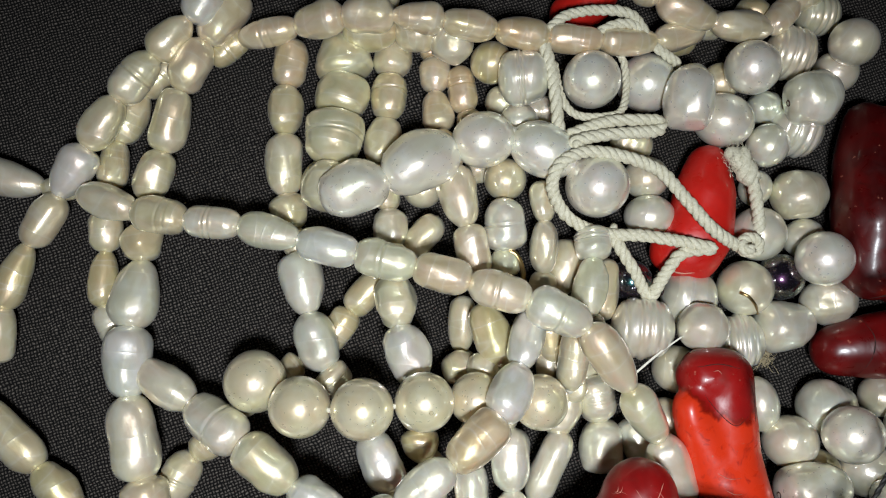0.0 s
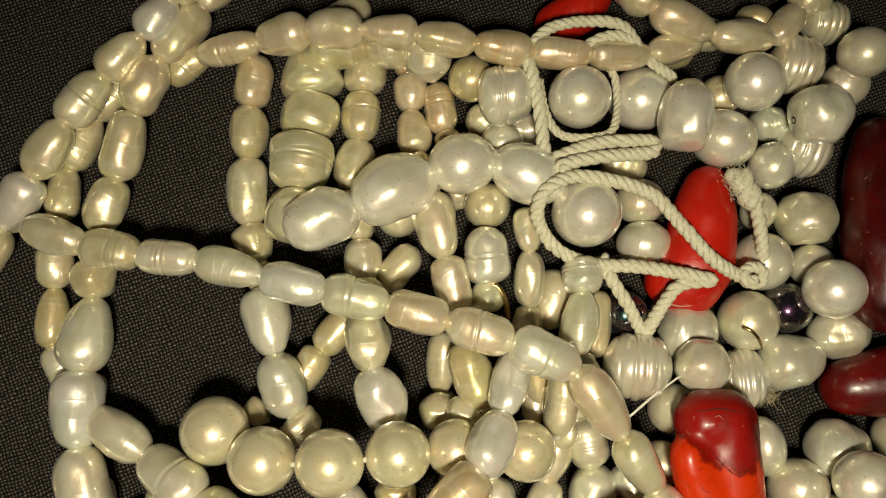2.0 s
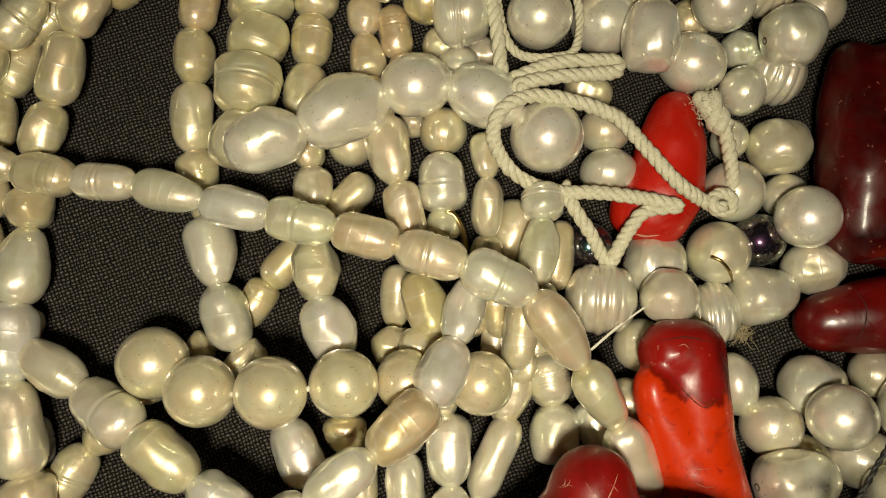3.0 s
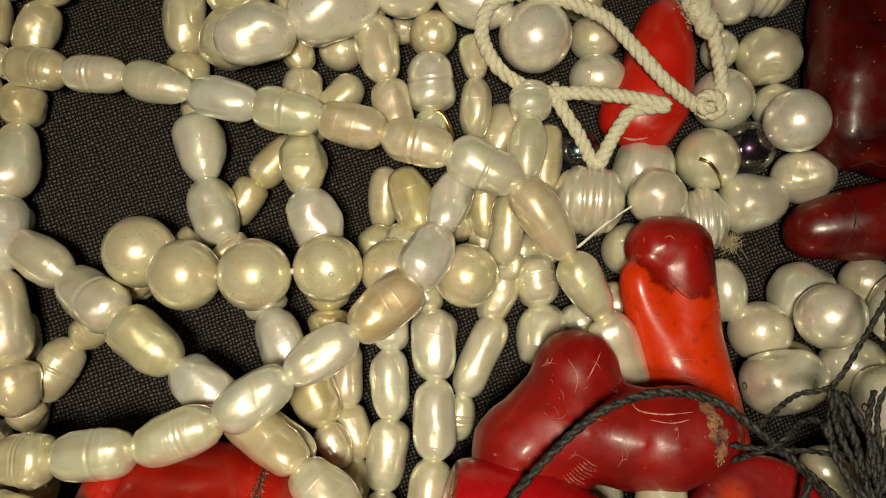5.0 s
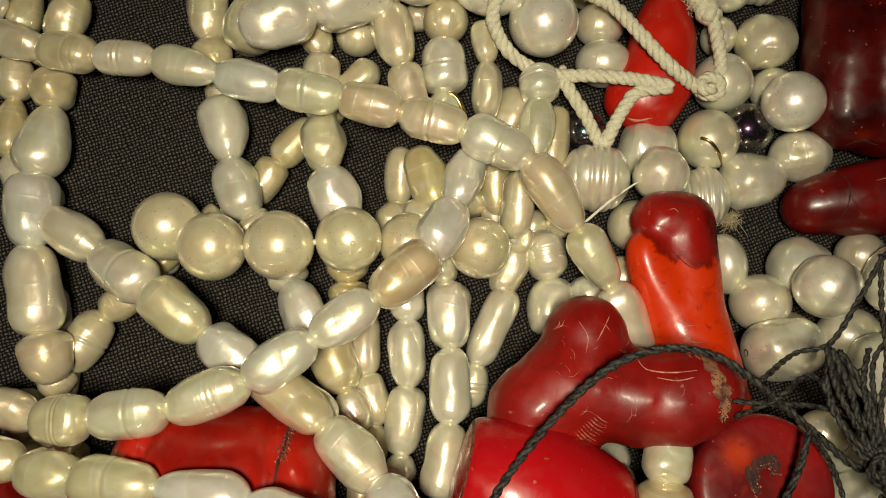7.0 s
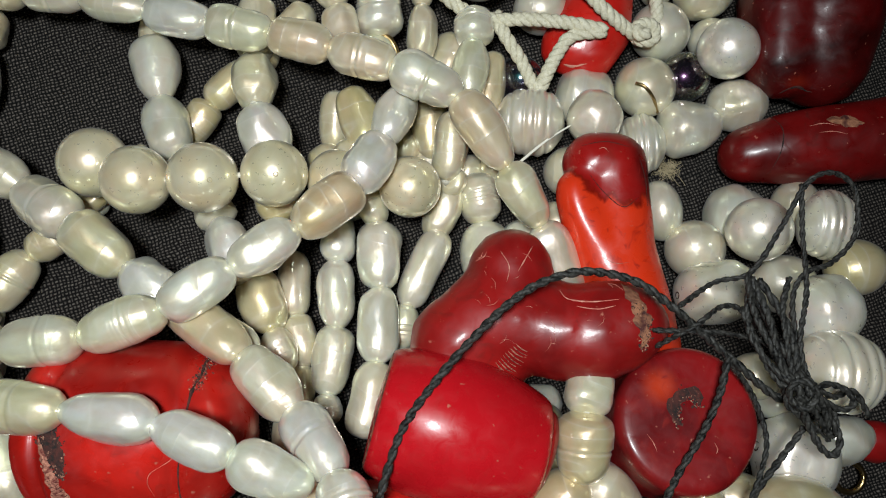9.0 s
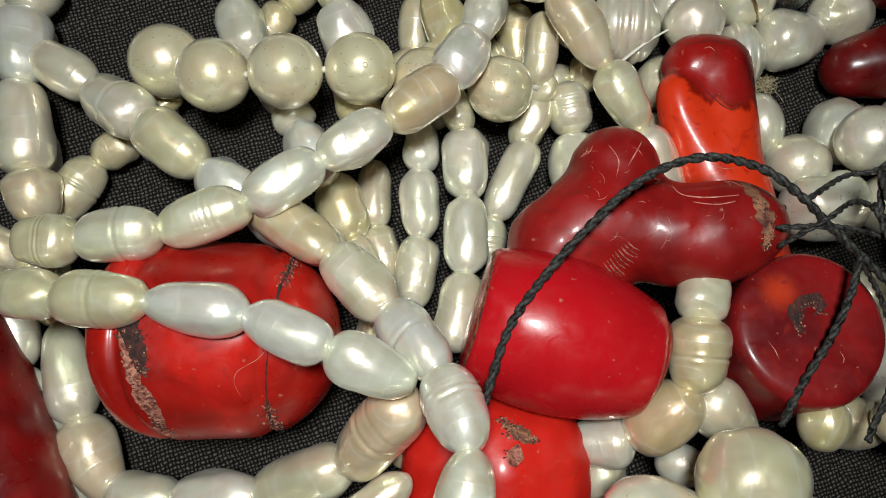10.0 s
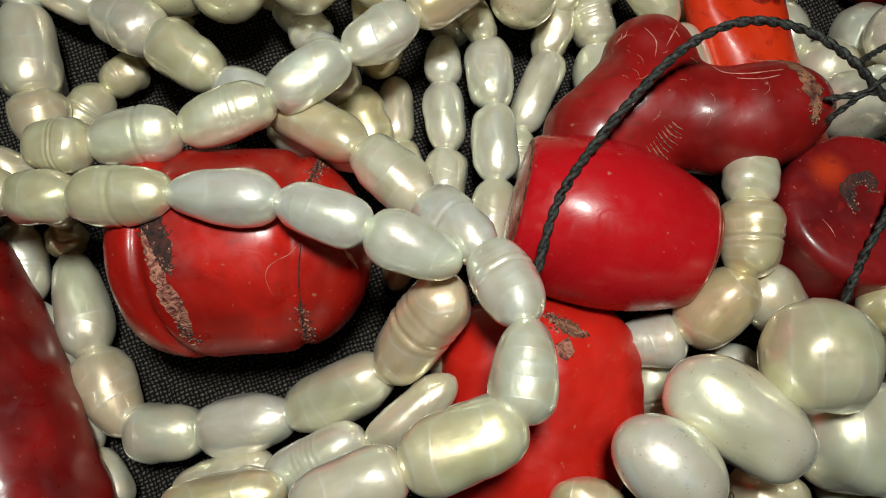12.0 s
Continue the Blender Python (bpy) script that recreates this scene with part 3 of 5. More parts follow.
table = tagged(new("table"), "plain wooden table under a dark cloth", "table")
bm = bmesh.new()
block(bm, -0.6, 0.6, -0.4, 0.4, -0.032, -0.0022)
part("tabletop", bm, WOOD, table, "", False)
for lx in (-0.55, 0.55):
    for ly in (-0.35, 0.35):
        bm = bmesh.new()
        block(bm, lx - 0.03, lx + 0.03, ly - 0.03, ly + 0.03, -0.80, -0.032)
        part("leg", bm, WOOD, table, "", False)

# cloth: one sheet with faint folds
bm = bmesh.new()
N = 90
grid = []
for i in range(N + 1):
    row = []
    for j in range(N + 1):
        x, y = ((2 * i / N - 1), (2 * j / N - 1))
        x, y = 0.58 * x * abs(x) + 0.02 * x, 0.38 * y * abs(y) + 0.02 * y
        z = 0.0009 * noise.noise(Vector((x * 28, y * 28, 0.3))) - 0.0006
        row.append(bm.verts.new((x + 0.012, y, z)))
    grid.append(row)
for i in range(N):
    for j in range(N):
        bm.faces.new((grid[i][j], grid[i + 1][j], grid[i + 1][j + 1], grid[i][j + 1]))
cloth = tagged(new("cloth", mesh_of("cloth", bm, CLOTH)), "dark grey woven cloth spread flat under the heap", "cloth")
thick = cloth.modifiers.new("thickness", "SOLIDIFY")
thick.thickness, thick.offset = 0.0006, -1

# ---- coral pieces ----
upright = coral("upright bright red coral branch behind white cord", BRIGHT_RED, [[(47.3, 37.6, 4.4, 3.0), (46.9, 33.2, 4.6, 4.3), (46.5, 27.7, 4.6, 4.6), (45.6, 23.9, 4.4, 3.6)], [(45.3, 28.4, 4.6, 4.3), (42.9, 24.6, 4.4, 3.3)]])
for line in ([(42.2, 21.6, 0.10), (43.6, 21.3, 0.20), (45.2, 21.5, 0.08)], [(43.0, 20.9, 0.08), (44.2, 20.7, 0.12), (45.2, 20.9, 0.06)]):
    ribbon_on("scratch", upright.children[0], line, SCRATCH, 4.0, "pale scratch")
lump = coral("large dark red coral lump on dark cloth", DEEP_RED, [[(70.8, 46.3, 5.0, 2.8), (71.1, 39.4, 6.0, 4.8), (71.1, 31.5, 7.0, 5.7), (71.3, 24.8, 6.5, 5.0)], [(77.0, 43.0, 6.0, 6.6), (77.1, 32.0, 7.0, 7.3), (76.7, 25.9, 6.0, 6.5)]])
pipe = coral("dark red coral tube lying on cloth", DEEP_TUBE, [[(68.1, 12.1, 4.0, 3.7), (73.3, 13.2, 5.0, 4.6), (79.2, 14.1, 5.5, 5.1), (88.4, 16.2, 5.5, 5.5)]])
coral("small red coral end under the cords", RED, [[(24.9, 59.3, 3.5, 2.4), (28.7, 61.4, 3.5, 3.1), (29.8, 63.8, 3.5, 3.3)]])
coral("small dark red coral end", DARK_RED, [[(82.0, -24.2, 4.0, 1.8), (85.7, -24.2, 4.0, 2.6)]])
edge_lump = coral("large dark red coral lump at the heap's edge", DARK_RED, [[(-33.8, -33.7, 7.0, 6.9), (-31.3, -40.6, 8.0, 8.5), (-27.4, -48.1, 9.0, 8.9), (-24.1, -55.4, 9.0, 9.3)]])
for line in ([(-27.2, -37.5, 0.05), (-26.6, -38.2, 0.09), (-26.0, -38.5, 0.05)], [(-28.6, -45.5, 0.05), (-27.9, -46.8, 0.08), (-27.6, -47.9, 0.05)], [(-25.0, -44.6, 0.04), (-24.2, -45.5, 0.07), (-23.8, -46.3, 0.04)]):
    ribbon_on("scratch", edge_lump.children[0], line, SCRATCH, 2.0, "pale scratch")
spotted = coral("bright red coral lump with a rough spot", BRIGHT_RED, [[(21.8, -37.8, 13.0, 5.4), (26.2, -37.6, 13.6, 6.0), (30.0, -37.6, 13.0, 5.6), (30.4, -43.0, 12.6, 5.6), (28.2, -48.5, 11.8, 5.8), (25.6, -55.0, 11.0, 6.0)], [(22.0, -38.0, 12.6, 5.4), (22.0, -45.0, 12.2, 5.4), (22.6, -53.0, 11.0, 5.6)], [(26.0, -39.0, 13.8, 6.2), (26.0, -48.0, 12.4, 6.4)]])
ribbon_on("scar", spotted.children[0], [(25.7, -34.3, 0.4), (26.9, -34.9, 0.6), (28.2, -35.5, 0.6), (29.2, -35.9, 0.3)], BARK, 6.0, "rough brown spot")
crumbs_on("rough_bark", spotted.children[0], [(25.6, -34.2, 0.5), (27.2, -35.1, 0.9), (29.0, -35.7, 0.5)], 216, 0.14, 11, "dark bark crumbs")
ribbon_on("scar", spotted.children[0], [(26.2, -36.9, 0.4), (27.0, -37.2, 0.9), (27.9, -37.3, 0.5)], RIBBED, 2.5, "pale rough spot")
crumbs_on("rough_bark", spotted.children[0], [(26.3, -37.0, 0.5), (27.7, -37.3, 0.6)], 86, 0.11, 12, "dark bark crumbs")
for line in ([(69.8, 19.4, 0.05), (72.2, 20.3, 0.10), (74.6, 20.0, 0.05)], [(70.0, 17.3, 0.05), (72.0, 16.7, 0.08), (74.2, 17.3, 0.05)]):
    ribbon_on("crack", lump.children[0], line, CRACK, 4.0, "dark rim of a hollow")
ribbon_on("scar", pipe.children[0], [(75.84, 15.97, 0.57), (78.02, 15.79, 0.86), (80.21, 15.61, 0.57)], BARK, 4.0, "scratched spot")
ribbon_on("crack", pipe.children[0], [(69.9, 16.6, 0.04), (70.5, 14.0, 0.07), (70.3, 11.0, 0.07), (69.7, 8.9, 0.04)], CRACK, 3.0, "dark ring crack")
for line in ([(73.6, 14.9, 0.05), (75.4, 15.4, 0.09), (77.0, 15.1, 0.05)], [(74.6, 14.0, 0.05), (76.4, 14.3, 0.09), (78.2, 14.0, 0.05)]):
    ribbon_on("scratch", pipe.children[0], line, SCRATCH, 2.0, "pale scratch")
branch = coral("dark red forked coral branch with scarred bark", MID_RED, [[(35.4, -8.0, 17.5, 4.5), (35.2, -11.0, 17.5, 5.0), (32.6, -14.0, 17.5, 5.2), (30.2, -16.2, 17.0, 5.1), (30.4, -19.5, 16.0, 4.8)], [(34.0, -13.5, 18.0, 5.2), (38.0, -13.6, 18.0, 5.0), (41.5, -14.1, 18.5, 5.2), (44.6, -14.1, 19.0, 5.4), (47.0, -13.4, 19.3, 4.9), (48.4, -12.9, 19.8, 3.9)], [(31.0, -17.0, 16.5, 5.0), (33.6, -18.6, 16.2, 4.2)]])
ribbon_on("scar", branch.children[0], [(46.8, -8.8, 0.35), (47.6, -10.2, 0.80), (48.4, -12.4, 0.90), (48.9, -14.2, 0.75), (48.7, -15.6, 0.35)], BARK, 2.0, "rough beige bark scar")
crumbs_on("rough_bark", branch.children[0], [(47.8, -10.8, 0.7), (48.9, -13.2, 1.0), (48.8, -15.6, 0.7)], 192, 0.14, 21, "dark bark crumbs")
ribs_on(branch.children[0], [(36.6, -16.3, 0.8), (35.9, -17.6, 1.2), (35.0, -19.0, 1.2), (34.4, -20.2, 0.7)], RIBBED, 13, "pale ribbed scar")
for line in ([(40.18, -10.01, 0.11), (40.92, -10.98, 0.14), (43.25, -11.14, 0.11), (46.13, -10.69, 0.09)], [(41.82, -11.76, 0.09), (43.86, -11.89, 0.11), (45.70, -11.41, 0.09)], [(37.18, -5.53, 0.09), (36.38, -7.04, 0.12), (35.59, -8.54, 0.09)], [(33.73, -6.38, 0.09), (34.69, -8.03, 0.09), (34.50, -9.77, 0.09)]):
    ribbon_on("scratch", branch.children[0], line, SCRATCH, 3.0, "pale scratch")
wear = random.Random(77)
for n in range(26):
    x, y, turn = wear.uniform(31, 47), wear.uniform(-17, -7), wear.uniform(0, 3.14)
    reach = wear.uniform(0.3, 0.9)
    ribbon_on("scratch", branch.children[0], [(x, y, 0.03), (x + reach * math.cos(turn), y + reach * math.sin(turn), 0.045), (x + 1.8 * reach * math.cos(turn + 0.3), y + 1.8 * reach * math.sin(turn + 0.3), 0.03)], SCRATCH, n * 1.7, "pale scratch")
tip = coral("coral branch, dark red cap and orange stem with a side knob", TWO_REDS, [[(45.6, 7.3, 10.6, 3.5), (48.4, 6.9, 10.2, 4.0), (48.8, 3.0, 10.0, 4.2), (49.2, -2.5, 10.0, 4.3), (50.8, -8.5, 9.8, 4.7), (52.5, -14.6, 9.8, 5.0)], [(43.2, 3.2, 12.3, 2.0), (44.4, 0.6, 12.0, 2.5), (46.8, -3.3, 11.0, 3.3), (49.0, -7.0, 10.4, 4.0)]])
for line in ([(43.6, 8.4, 0.05), (46.4, 9.0, 0.06), (49.2, 8.6, 0.04)], [(50.6, 7.4, 0.04), (51.7, 4.6, 0.06), (51.9, 1.8, 0.04)], [(44.6, 4.9, 0.04), (46.4, 2.9, 0.05), (48.7, 1.2, 0.05), (50.6, 2.6, 0.04)]):
    ribbon_on("crack", tip.children[0], line, CRACK, 7.0, "thin dark crack")
for line in ([(45.4, 7.9, 0.05), (46.1, 8.2, 0.09), (46.6, 7.7, 0.05)], [(46.6, -5.0, 0.05), (48.0, -5.6, 0.08), (49.6, -5.4, 0.05)], [(47.6, -7.0, 0.05), (48.8, -7.5, 0.08), (50.0, -7.4, 0.05)]):
    ribbon_on("scratch", tip.children[0], line, SCRATCH, 3.0, "pale scratch")

# thick bead with two deep cracks
def lobes(u, a):
    r = 10.2 * (1 - abs(u) ** (4.2 if u < 0 else 2.7)) ** 0.48
    r *= 1 - 0.085 * math.exp(-((u + 0.30 + 0.3 * math.sin(a)) / 0.045) ** 2) - 0.05 * math.exp(-((u - 0.46) / 0.05) ** 2)
    return 12.7 * u * MM, max(r, 0.05) * MM

A = Vector((-17.1, -29.8, 13.0)) * MM
B = Vector((9.8, -27.6, 13.0)) * MM
lie = aligned((A + B) / 2, B - A, 1, 1, 1, 0)
big_coral = tagged(new("coral_bead"), "thick cracked red coral bead under pearl strands", "coral bead", "red coral pieces")
body = part("body", revolved(lobes, lie, 64, 0.05, 3.0), RED, big_coral)
bpy.context.view_layer.update()
ribbon_on("crack", body, [(-11.6, -26.0, 0.5), (-9.8, -28.6, 1.0), (-8.4, -30.8, 0.9), (-7.9, -32.6, 0.3)], CRACK, 1.0, "dark crack")
crumbs_on("rough_bark", body, [(-11.4, -26.5, 0.9), (-9.4, -29.4, 1.5), (-8.0, -32.4, 0.7)], 312, 0.16, 31, "dark bark crumbs")
ribbon_on("scar", body, [(-10.6, -28.9, 0.3), (-10.0, -30.2, 0.55), (-9.2, -31.9, 0.45), (-8.2, -34.0, 0.80), (-6.9, -36.0, 0.85), (-6.3, -37.4, 0.4)], RIBBED, 3.0, "pale rough scar")
ribs_on(body, [(-8.9, -32.6, 0.55), (-8.0, -34.2, 0.85), (-6.9, -35.9, 0.85)], CRACK, 11, "dark rib line")
crumbs_on("rough_bark", body, [(-7.2, -36.6, 0.4), (-6.2, -37.9, 0.6)], 120, 0.13, 32, "dark bark crumbs")
ribbon_on("crack", body, [(3.7, -18.9, 0.10), (3.4, -20.4, 0.15), (3.5, -21.9, 0.12), (3.2, -23.4, 0.14), (3.2, -27.0, 0.07)], CRACK, 6.0, "dark crack")
crumbs_on("rough_bark", body, [(3.7, -19.2, 0.6), (3.4, -23.2, 0.6)], 260, 0.11, 33, "dark bark crumbs")
ribbon_on("crack", body, [(3.1, -29.0, 0.07), (3.0, -31.5, 0.10), (3.1, -33.6, 0.08), (3.4, -37.2, 0.30)], CRACK, 8.0, "dark crack")
crumbs_on("rough_bark", body, [(3.1, -34.4, 0.3), (3.4, -35.8, 1.1), (3.6, -37.2, 0.7)], 216, 0.12, 34, "dark bark crumbs")
for line in ([(2.9, -29.3, 0.04), (2.2, -30.2, 0.07), (1.3, -30.9, 0.05)], [(1.3, -30.9, 0.04), (0.5, -31.6, 0.06), (0.3, -32.6, 0.05), (0.9, -33.9, 0.04)], [(6.6, -29.2, 0.12), (7.3, -29.8, 0.35), (7.9, -30.6, 0.12)]):
    ribbon_on("scratch", body, line, SCRATCH, 5.0, "pale hair crack")

# smooth barrel
def barrel(u, a):
    r = 7.8 * (1 - 0.26 * u * u - 0.07 * u) * (1 - abs(u) ** 46) ** 0.5
    return 9.25 * u * MM, max(r, 0.05) * MM

A = Vector((21.1, -23.6, 19.0)) * MM
B = Vector((40.7, -27.3, 19.0)) * MM
lie = aligned((A + B) / 2, B - A, 1, 1, 1, 0)
barrel_coral = tagged(new("coral_bead"), "polished crimson barrel-shaped coral bead", "coral bead", "red coral pieces")
part("body", revolved(barrel, lie, 64, 0.02, 9.0), CRIMSON, barrel_coral)

def rim(u, a):
    x, r = barrel(-0.955 + 0.010 * u, a)
    return x, r + (0.05 + 0.05 * math.sin(5 * a)) * MM * (1 - u * u)

part("rim", revolved(rim, lie, 64, 0.02, 9.0), BARK, barrel_coral, "chipped beige end rim")

def collar(u, a):
    return (8.9 + 0.7 * u) * MM, 4.4 * MM * (1 - 0.2 * max(u, 0.0) ** 2)

part("collar", revolved(collar, lie, 48, 0.05, 4.0), MID_RED, barrel_coral, "dull dark red end collar")

# short log seen end-on
def log_end(u, a):
    if u < 0.45:
        return (-6.4 + 11.6 * (u + 1) / 1.45) * MM, 7.7 * MM * min(1, 0.3 + 4 * (u + 1)) ** 0.5
    if u < 0.75:
        k = (u - 0.45) / 0.3
        return (5.2 + 1.5 * math.sin(k * 1.45)) * MM, (7.7 - 1.2 * k * k) * MM
    k = (u - 0.75) / 0.25
    return (6.72 - 0.12 * k) * MM, max(6.5 * (1 - k), 0.05) * MM

stand = Vector((-0.02, 0.20, 1)).normalized()
lie = aligned((Vector((54.8, -22.3, 21.0)) - 6.7 * stand) * MM, stand, 1, 1, 1, 0)
log_coral = tagged(new("coral_bead"), "short dark red coral log standing on end", "coral bead", "red coral pieces")
body = part("body", revolved(log_end, lie, 64, 0.06, 5.0), LOG_RED, log_coral)
bpy.context.view_layer.update()
ribbon_on("bark", body, [(55.73, -20.85, 0.4), (56.07, -20.13, 0.6), (54.98, -19.56, 0.65), (53.91, -20.05, 0.65), (53.10, -21.15, 0.7), (53.25, -22.30, 0.6), (53.99, -23.05, 0.4)], CRACK, 2.0, "dark bark-filled hollow")
crumbs_on("rough_bark", body, [(55.7, -20.8, 0.6), (55.6, -19.8, 0.6), (54.2, -19.9, 0.7), (53.1, -21.2, 0.7), (53.6, -22.9, 0.6)], 312, 0.13, 41, "dark bark crumbs")
for line in ([(50.2, -24.2, 0.05), (50.9, -25.1, 0.10), (51.2, -25.9, 0.05)], [(57.4, -24.6, 0.05), (57.7, -25.2, 0.12), (57.5, -25.7, 0.05)]):
    ribbon_on("scratch", body, line, SCRATCH, 6.0, "pale chip")

# ---- pearl strands ----
strand("cream", "cream freshwater pearls strung on knotted thread", [(-51.4, 1.6, 4.0, 4.7), (-51.7, 9.2, 4.0, 4.6), (-48.8, 18.2, 4.5, 4.9), (-45.3, 25.2, 5.0, 5.2), (-41.9, 32.2, 6.0, 5.2), (-38.1, 39.3, 7.0, 5.1), (-33.8, 46.1, 7.0, 4.9), (-29.0, 51.3, 8.4, 4.9), (-25.4, 56.2, 9.0, 4.8), (-22.5, 61.0, 8.3, 4.8)], "ccpbcccbc")
strand("peach", "peach-tinted cream rice pearls on a knotted thread", [(-20.1, 62.6, 4.7, 5.3), (-22.5, 56.5, 5.5, 5.4), (-27.2, 49.1, 6.3, 5.3), (-30.1, 41.6, 6.1, 5.1), (-31.5, 32.9, 5.0, 5.3), (-33.5, 25.8, 4.5, 5.9), (-33.7, 22.5, 4.0, 6.1), (-33.1, 17.1, 4.0, 6.6), (-33.4, 7.7, 5.5, 6.6), (-32.1, -1.5, 7.3, 6.3), (-28.7, -12.0, 7.8, 6.2), (-26.6, -17.8, 8.0, 6.3)], "pppccccwbcpg")
strand("white", "white and cream baroque rice pearls on a thread", [(-31.9, -6.3, 3.2, 5.7), (-29.7, -12.4, 2.2, 4.6), (-26.9, -20.6, 2.9, 4.2), (-25.7, -25.1, 4.0, 4.5), (-24.2, -28.6, 4.0, 5.8), (-20.3, -39.1, 4.8, 6.2), (-15.2, -47.1, 5.3, 6.1), (-7.2, -46.5, 7.0, 6.3), (2.1, -44.3, 11.0, 6.3), (11.2, -39.9, 16.0, 6.2), (16.6, -32.2, 23.0, 4.9)], "bgwcgpgwgp")
strand("cream", "cream freshwater pearls strung on knotted thread", [(-21.6, 51.4, 4.0, 4.0), (-26.7, 47.2, 3.3, 4.6), (-32.0, 47.0, 3.1, 4.6), (-35.7, 41.3, 3.2, 4.6), (-38.7, 34.2, 3.2, 4.4), (-39.0, 27.1, 3.2, 4.1), (-39.4, 23.8, 3.2, 4.7), (-38.6, 18.1, 3.2, 4.3), (-38.3, 10.4, 3.2, 4.3), (-35.2, 5.6, 2.7, 4.8), (-31.2, 4.5, 2.4, 4.8)])
strand("cream", "cream freshwater pearls strung on knotted thread", [(-59.2, 28.2, 3.5, 5.1), (-48.4, 26.5, 3.5, 3.2), (-43.2, 26.3, 3.6, 3.2)])
strand("cream", "cream freshwater pearls strung on knotted thread", [(-53.4, -4.3, 3.5, 5.5), (-44.1, -12.2, 3.5, 5.1), (-38.3, -17.9, 3.5, 4.7)])
strand("white", "white and cream baroque rice pearls on a thread", [(-41.7, 25.6, 7.0, 4.8), (-33.6, 23.8, 8.0, 5.1), (-26.3, 22.9, 9.0, 4.6), (-18.7, 22.7, 10.0, 4.6), (-10.5, 21.3, 11.0, 5.0), (-2.5, 19.9, 12.2, 5.0), (5.4, 18.7, 13.6, 4.9), (12.7, 17.2, 14.4, 5.0), (20.5, 15.5, 15.4, 5.6), (28.4, 12.6, 15.4, 5.4), (34.8, 4.9, 14.0, 5.2), (39.5, -1.6, 12.6, 5.4), (44.5, -9.8, 9.8, 5.2)], "ccwgbwppwpgw", "loodrorooddr")
strand("peach", "peach-tinted cream rice pearls on a knotted thread", [(-22.1, 49.7, 6.5, 4.2), (-14.1, 51.9, 8.0, 5.0), (-7.4, 53.0, 10.8, 5.0), (-0.5, 53.1, 12.1, 4.3), (6.5, 53.2, 12.0, 4.4), (13.9, 52.8, 11.2, 4.4), (21.5, 52.8, 10.0, 4.2), (29.2, 53.0, 10.0, 4.2), (37.2, 54.2, 8.5, 4.2), (44.8, 57.4, 6.6, 3.3)])
strand("peach", "peach-tinted cream rice pearls on a knotted thread", [(32.4, 63.9, 9.5, 4.9), (37.2, 59.9, 10.0, 4.7), (45.7, 57.6, 9.0, 4.6), (54.7, 58.2, 7.1, 4.3), (58.3, 63.0, 6.5, 5.1), (62.7, 67.7, 5.8, 5.1)])
strand("cream", "cream freshwater pearls strung on knotted thread", [(-0.7, 59.2, 5.0, 5.0), (-7.5, 53.2, 6.3, 6.5), (0.1, 52.5, 7.3, 5.7), (5.6, 52.6, 8.0, 5.7), (10.6, 50.0, 8.5, 4.8)])
strand("peach", "peach-tinted cream rice pearls on a knotted thread", [(-15.0, 51.1, 4.0, 5.1), (-15.3, 44.1, 4.0, 5.4), (-15.0, 37.0, 4.0, 5.4), (-14.2, 28.3, 3.8, 5.1), (-12.2, 23.5, 3.6, 3.6), (-11.6, 19.4, 4.5, 6.4), (-8.6, 11.6, 7.2, 5.8), (-5.8, 4.1, 7.7, 5.1), (-3.0, 1.5, 7.0, 4.7), (-0.2, -2.0, 8.0, 5.1), (0.8, -3.7, 9.0, 5.5), (4.8, -10.8, 10.0, 5.2)], "pccccwwcwwbw")
strand("cream", "cream freshwater pearls strung on knotted thread", [(-8.7, 53.0, 3.9, 8.0), (-6.7, 45.9, 4.2, 7.9), (-7.4, 40.2, 5.6, 8.6), (-7.7, 32.9, 7.1, 7.2), (-7.8, 26.0, 7.8, 4.7)], "gggc")
strand("cream", "cream freshwater pearls strung on knotted thread", [(-0.2, 54.8, 2.6, 5.6), (-0.4, 47.4, 3.3, 5.4), (-0.4, 40.7, 4.0, 5.1), (-1.2, 33.9, 4.0, 4.6), (1.1, 27.2, 4.5, 4.9), (1.8, 21.6, 5.6, 4.8), (2.4, 17.7, 7.6, 5.8), (3.8, 10.8, 10.5, 5.9), (7.1, 3.0, 9.0, 5.4), (7.7, -3.0, 8.0, 4.9), (8.3, -7.3, 8.0, 3.8)], "cccccwgbcc")
strand("peach", "peach-tinted cream rice pearls on a knotted thread", [(4.8, 54.4, 1.8, 3.9), (5.9, 50.6, 2.7, 4.6), (6.2, 45.4, 3.6, 4.7), (7.6, 39.6, 3.8, 4.1), (9.4, 33.6, 7.0, 5.5), (12.1, 25.3, 8.4, 4.9), (14.4, 18.3, 8.0, 4.4)])
strand("peach", "peach-tinted cream rice pearls on a knotted thread", [(9.5, 49.5, 3.5, 4.4), (11.0, 42.9, 3.5, 3.8), (13.6, 37.8, 3.8, 4.2)])
strand("bigwhite", "large silvery white pearls strung close together", [(-8.0, 27.4, 12.0, 7.7), (0.4, 30.4, 10.6, 8.5), (9.4, 36.6, 9.0, 8.0), (17.6, 38.5, 9.2, 7.7), (26.5, 35.1, 9.2, 5.8)])
strand("cream", "cream freshwater pearls strung on knotted thread", [(8.2, 26.6, 5.0, 4.5), (4.2, 21.0, 4.0, 4.3), (2.2, 19.5, 3.4, 3.8)])
strand("white", "white and cream baroque rice pearls on a thread", [(17.0, 29.5, 8.0, 6.3), (18.0, 22.6, 7.0, 4.4), (17.9, 19.0, 6.0, 4.4)])
